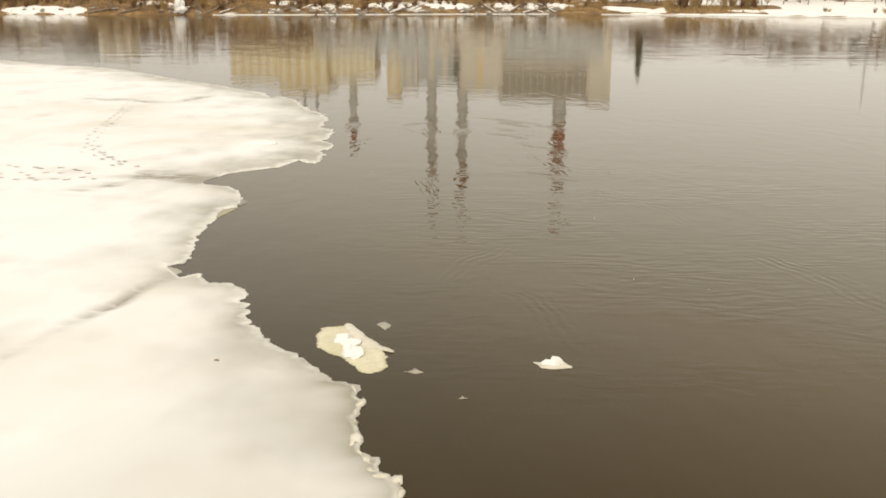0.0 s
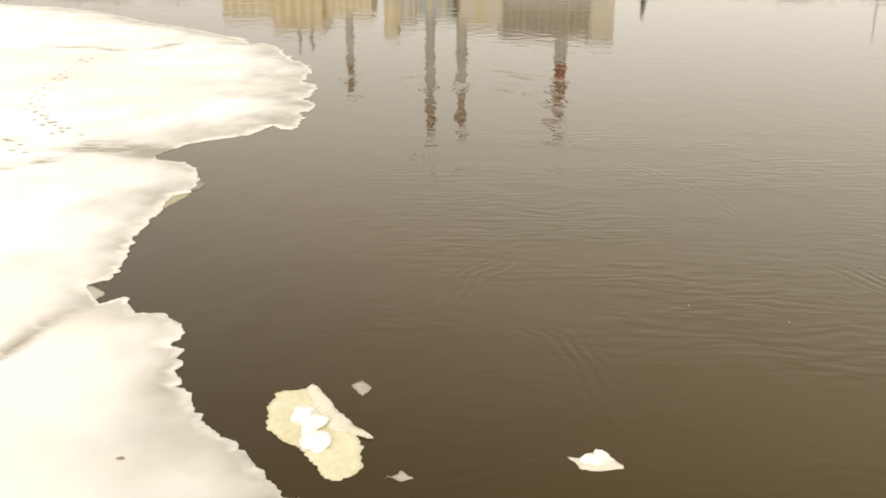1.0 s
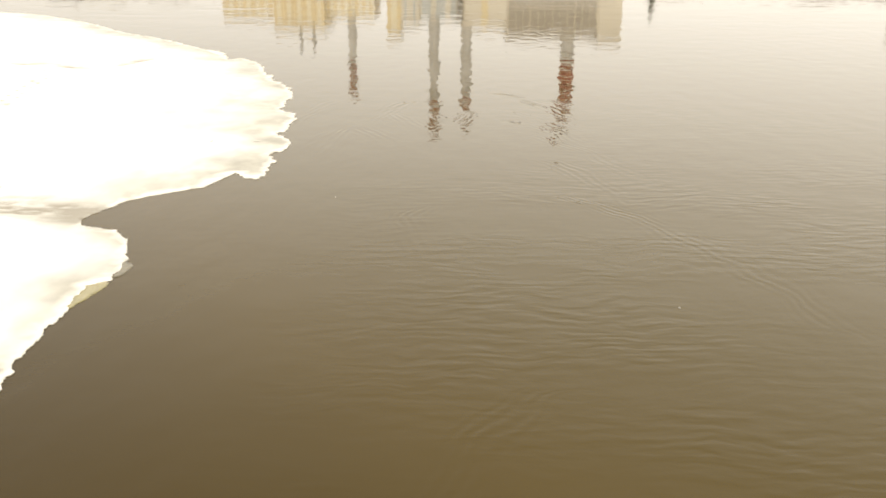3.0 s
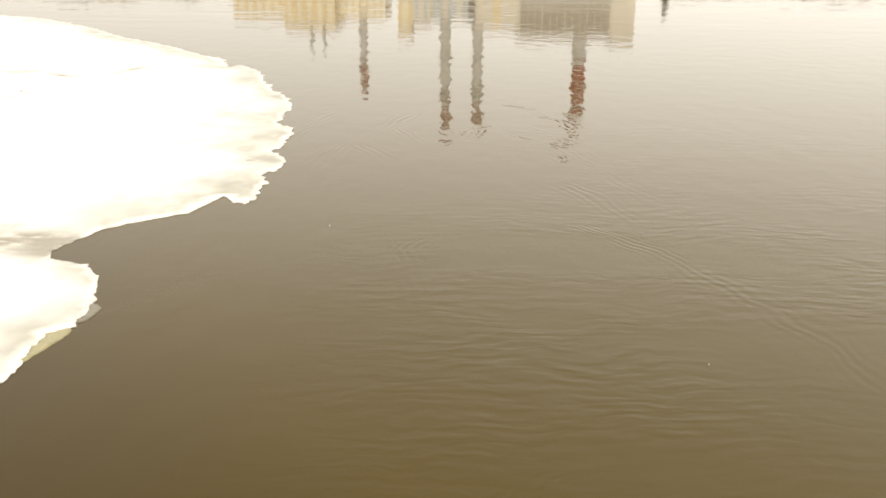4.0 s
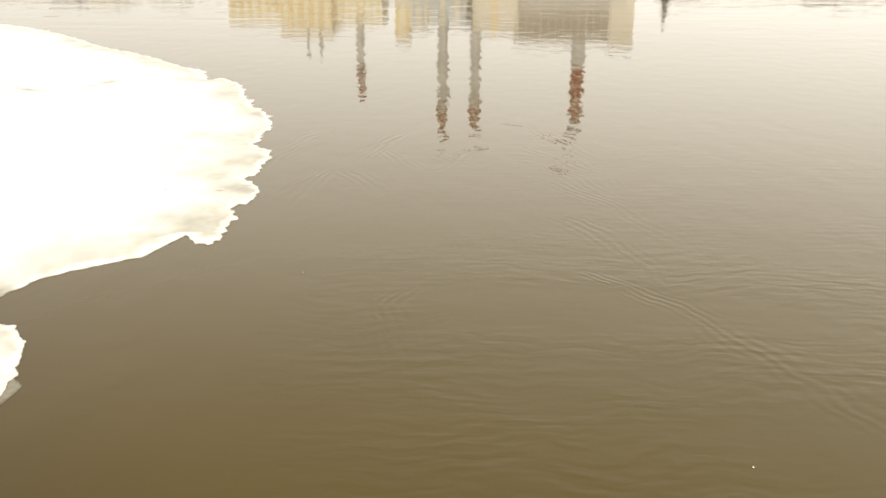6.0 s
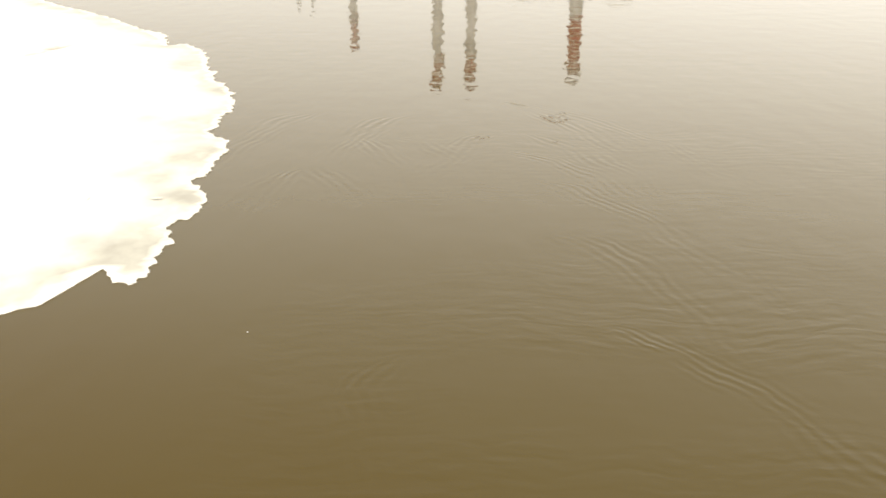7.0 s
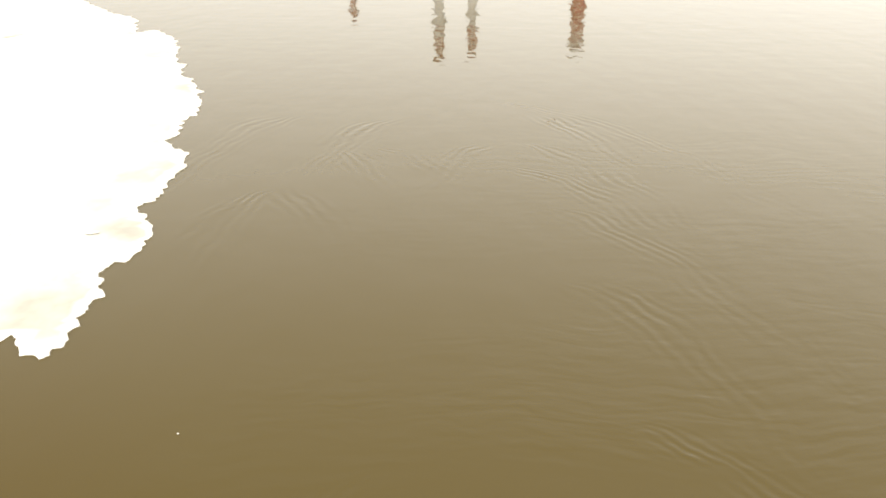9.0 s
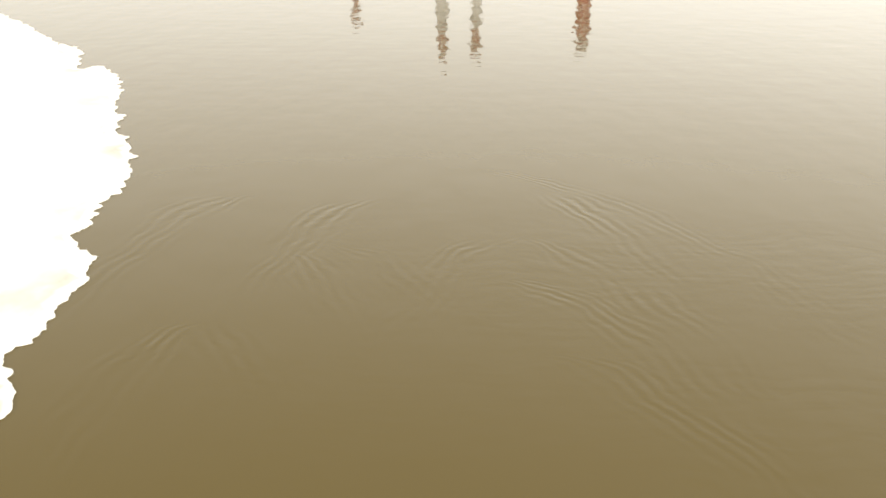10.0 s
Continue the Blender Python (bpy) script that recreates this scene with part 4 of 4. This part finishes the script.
for k in range(110):
    x = rng.choice((rng.uniform(-55, 45), rng.uniform(-165, 50)))
    boulder(x, rng.uniform(0.0, 3.5), (rng.uniform(0.6, 1.8), rng.uniform(0.5, 1.2), rng.uniform(0.3, 0.9)), k, rng.random() < 0.45)


def snow_patch(x, d, length, depth, height, seed):
    """A drift that lies on the slope and thins out to an uneven edge."""
    rings, spokes = 7, 40
    verts, faces = [], []
    for r in range(rings + 1):
        for k in range(spokes):
            a = 2 * math.pi * k / spokes
            reach = 1 + 0.45 * noise.noise(Vector((1.7 * math.cos(a), 1.7 * math.sin(a), seed * 4.1))) + 0.2 * noise.noise(Vector((5 * math.cos(a), 5 * math.sin(a), seed * 2.3)))
            q = r / rings
            px, pd = x + math.cos(a) * q * reach * length / 2, max(-0.3, d + math.sin(a) * q * reach * depth / 2)
            top = height * 0.45 * (1 - q**2.5) * (0.8 + 0.5 * noise.noise(Vector((px * 0.3, pd * 0.5, seed)))) - (0.3 if r == rings else 0.0)
            verts.append((px, shore(px) + pd, max(0.02, bank_height(px, pd)) + top + 0.08))
    for r in range(rings):
        for k in range(spokes):
            m = (k + 1) % spokes
            faces.append((r * spokes + k, r * spokes + m, (r + 1) * spokes + m, (r + 1) * spokes + k))
    ob = smooth(new("snow_bank", mesh_of("snow_bank", verts, faces, SNOW)))
    tagged(ob, "long low bank of old white snow on the shore", "snow bank", group="snow banks on the shore")


for x, d, length, depth, height, seed in ((-140, 2.2, 26, 5, 2.3, 1), (-126, 2.0, 7, 4, 1.5, 2), (-41, 5, 18, 6, 1.6, 3), (-18, 6, 22, 8, 1.8, 4), (-4, 9, 20, 6, 1.6, 5), (4, 5, 16, 6, 1.4, 6),
                                          (22, 6, 16, 7, 1.8, 7), (38, 6, 20, 7, 1.7, 8), (72, 4.5, 24, 6, 1.3, 9), (131, 5, 44, 8, 1.0, 11), (150, 3, 26, 6, 0.9, 12),
                                          (-57, 9, 10, 4, 1.4, 14), (-102, 9, 12, 4, 1.2, 15)):
    snow_patch(x, d, length, depth, height, seed)

# a shrub buried in frozen snow, and shore ice along the waterline
mass = lump(bmesh.new(), (0, 0, 2.2), (1.4, 1.0, 2.9), 41, 4, 0.9, False)
lump(mass, (0.5, -0.3, 0.8), (1.8, 1.4, 1.1), 42, 4, 0.9, False)
pillar = tagged(smooth(part("snow_mound", mass, SNOW)), "tall upright mound of frozen white snow at the shore", "snow mound")
pillar.location = on_bank(-91.5, 1.2)
for x0, x1, seed in ((-80, -46, 51), (60, 100, 52), (100, 168, 53), (-45, 40, 54)):
    line = [(x, shore(x) - 0.7 - 0.4 * rough((x, 0), 0.2)) for x in np.linspace(x0, x1, 14)]
    line += [(x, shore(x) + 1.0) for x in np.linspace(x1, x0, 14)]
    strip = slab("shore_ice", [tuple(p) for p in ragged(line, 1.2, 0.25, seed)], 0.3, [(1.0, (0.1, 999))], ICE, under=0.2, rim=0.18, reach=0.4, lumps=0.05, seed=seed)
    tagged(strip, "narrow white strip of ice along the far shore", "shore ice", group="shore ice")


def grass_stuff():
    """Dry grass tufts over the far slope."""
    rng = np.random.default_rng(7)
    verts, faces = [], []
    for _ in range(5200):
        x, d = rng.uniform(-175, 170), rng.uniform(1.2, 24) ** 1.0
        if (x < 64 and noise.noise(Vector((x * 0.06, d * 0.12, 2))) < -0.1) or (x > 64 and not (84 < x < 118 and 3 < d < 14)):
            continue
        px, py, pz = on_bank(x, d, 0.1)
        for _ in range(3):
            a, h, w = rng.uniform(0, 6.28), rng.uniform(0.5, 1.3), rng.uniform(0.12, 0.3)
            dx, dy = math.cos(a) * w, math.sin(a) * w
            ox, oy = px + rng.uniform(-0.4, 0.4), py + rng.uniform(-0.4, 0.4)
            k = len(verts)
            verts += [(ox - dx, oy - dy, pz), (ox + dx, oy + dy, pz), (ox + rng.uniform(-0.4, 0.4), oy + rng.uniform(-0.4, 0.4), pz + h)]
            faces.append((k, k + 1, k + 2))
    return tagged(new("dry_grass", mesh_of("dry_grass", verts, faces, REED)), "dry straw-coloured grass tufts on the bank", "grass", kind="stuff")


grass_stuff()


def far_wood(x0, x1, front, deep, low, high, count, seed, words):
    """A leafless wood seen from far off: upright stems with upswept twigs."""
    rng = np.random.default_rng(seed)
    verts, faces = [], []

    def stick(a, b, r):
        k = len(verts)
        for p, q in ((a, r), (b, r * 0.3)):
            verts.extend([(p[0] - q, p[1], p[2]), (p[0] + q, p[1], p[2]), (p[0], p[1] + q, p[2])])
        faces.extend([(k, k + 1, k + 4, k + 3), (k + 1, k + 2, k + 5, k + 4), (k + 2, k, k + 3, k + 5)])

    for _ in range(count):
        x, y = rng.uniform(x0, x1), front + rng.uniform(0, deep)
        h = rng.uniform(low, high) * (0.8 + 0.35 * noise.noise(Vector((x * 0.05, seed, 0))))
        stick((x, y, 5.5), (x + rng.uniform(-0.6, 0.6), y, 5.5 + h), 0.14)
        for _ in range(16):
            t = rng.uniform(0.15, 0.95)
            z = 5.5 + h * t
            stick((x, y, z), (x + rng.uniform(-1, 1) * h * 0.2, y + rng.uniform(-1, 1), z + rng.uniform(0.4, 1) * h * 0.2), 0.07)
    tagged(new("far_wood", mesh_of("far_wood", verts, faces, TWIG)), words, "wood", kind="stuff")


far_wood(-280, -88, 390, 40, 7, 12.5, 1700, 1, "leafless brown wood behind the far bank")
far_wood(76, 132, 402, 20, 7, 11, 420, 2, "low leafless brown thicket behind the bank")
far_wood(118, 330, 396, 50, 8, 13, 1500, 3, "low leafless brown wood behind the houses")


# ---- houses behind the bank ----
def house(x0, x1, front, wall_top, ridge, wall, roof, label, rows, columns, name="house", base=2.0):
    """A house with a pitched or flat roof and rows of windows with frames."""
    root = thing(name, ((x0 + x1) / 2, front + 6, base), label, "house")
    w, d = (x1 - x0) / 2, 6.0
    box_part("wall", (-w, w, -d, d, -2, wall_top), wall, root)
    bm = bmesh.new()
    if ridge > wall_top + 0.6:
        v = [bm.verts.new(p) for p in ((-w - 0.4, -d - 0.5, wall_top), (w + 0.4, -d - 0.5, wall_top), (w + 0.4, d + 0.5, wall_top), (-w - 0.4, d + 0.5, wall_top), (-w - 0.4, 0, ridge), (w + 0.4, 0, ridge))]
        for f in ((0, 1, 5, 4), (2, 3, 4, 5), (0, 4, 3), (1, 2, 5), (3, 2, 1, 0)):
            bm.faces.new([v[k] for k in f])
    else:
        box(bm, -w - 0.3, w + 0.3, -d - 0.3, d + 0.3, wall_top, ridge)
    roof_ob = part("roof", bm, roof, root)
    box_part("chimney_stack", (w * 0.4, w * 0.4 + 0.9, -0.5, 0.5, wall_top, ridge + 1.2), BRICK_RED, roof_ob)
    for r in range(rows):
        z = 1.0 + (wall_top - 1.0) * r / rows
        for c in range(columns):
            x = -w + (c + 0.5) * 2 * w / columns
            frame_ob = box_part("window", (x - 0.75, x + 0.75, -d - 0.05, -d + 0.2, z, z + 1.7), WHITE, root)
            for s in (-1, 1):
                box_part("pane", (x + s * 0.35 - 0.28, x + s * 0.35 + 0.28, -d - 0.08, -d - 0.04, z + 0.12, z + 1.58), GLASS_DARK, frame_ob)
    return root


house(-86, -53.5, 392, 12.0, 12.8, BRICK_RED, ROOF, "long brown brick building with a flat roof", 3, 9, "brick_building")
house(-184, -157, 374, 10.5, 12, YELLOW, ROOF, "ochre plastered house with a low grey roof", 3, 7)
house(-147, -135, 378, 14.5, 16, PALE_BLUE, ROOF, "pale blue-grey plastered house with a grey roof", 4, 3)
house(-132, -120, 376, 14.5, 16, PALE_YELLOW, ROOF, "pale yellow plastered house with a grey roof", 4, 3)
house(-110, -98, 380, 15, 15.8, WHITE, ROOF, "whitewashed block of flats with a flat roof", 4, 4)
house(132, 147, 392, 6, 10, DARK_WOOD, ROOF, "dark brown house with a pitched roof", 2, 4, base=7.0)
house(163, 177, 386, 6, 10, DARK_WOOD, ROOF, "dark brown wooden house with a pitched roof", 2, 4, base=7.0)

# vents on the ochre block, and a mast behind the right-hand houses
for x in (-62.7, -57.3):
    stack = thing("vent_stack", (x, FRONT + 8, 35.6), "short grey steel vent stack on the plant roof", "vent stack", group="roof vents")
    part("pipe", tube(bmesh.new(), [(0, 0, 0), (0, 0, 8.5)], [0.75, 0.65], 12), CONCRETE, stack)
    part("cowl", tube(bmesh.new(), [(0, 0, 8.4), (0, 0, 8.9), (0, 0, 9.3)], [0.95, 0.95, 0.3], 12), ROOF, stack)
mast = thing("lattice_mast", (173, 402, 4.0), "slender grey steel lattice mast", "mast")
for s, t in ((-1, -1), (1, -1), (1, 1), (-1, 1)):
    part("leg", tube(bmesh.new(), [(s * 0.6, t * 0.6, -1), (s * 0.2, t * 0.2, 32)], [0.06, 0.04], 5), CONCRETE, mast)
braces = bmesh.new()
for k in range(14):
    z, r, q = k * 2.3, 0.6 - 0.4 * k / 14, 0.6 - 0.4 * (k + 1) / 14
    for s, t, u, v in ((-1, -1, 1, -1), (1, -1, 1, 1), (1, 1, -1, 1), (-1, 1, -1, -1)):
        tube(braces, [(s * r, t * r, z), (u * q, v * q, z + 2.3)], [0.04, 0.04], 4)
part("bracing", braces, CONCRETE, mast)


# ---- small marks ----
def speck(x, y, size, material, label, category, group, seed):
    z = surface_height(x, y) if category == "twig" else 0.0
    ob = part(category.replace(" ", "_"), lump(bmesh.new(), (0, 0, 0.01), size, seed, 2, 0.6), material)
    ob.location = (x, y, z)
    tagged(ob, label, category, group=group)


for x, y, seed in ((-5.39, 21.5, 61),):
    speck(x, y, (0.07, 0.035, 0.02), WOOD, "small dark bit of twig frozen on the ice", "twig", "twigs on the ice", seed)
for x, y, seed in ((6.0, 37.15, 71), (5.96, 28.8, 72), (8.04, 27.8, 73), (-3.52, 46.9, 74)):
    speck(x, y, (0.018, 0.014, 0.006), SNOW, "tiny white fleck of foam on the water", "foam fleck", "foam flecks", seed)
dent = new("melt_hollow", FOOTPRINT)
dent.matrix_world = Matrix.Translation((-7.74, 55.05, surface_height(-7.74, 55.05) + 0.01)) @ Matrix.Diagonal((1.1, 1.1, 1, 1))
tagged(dent, "shallow grey melt hollow in the snow", "melt hollow")
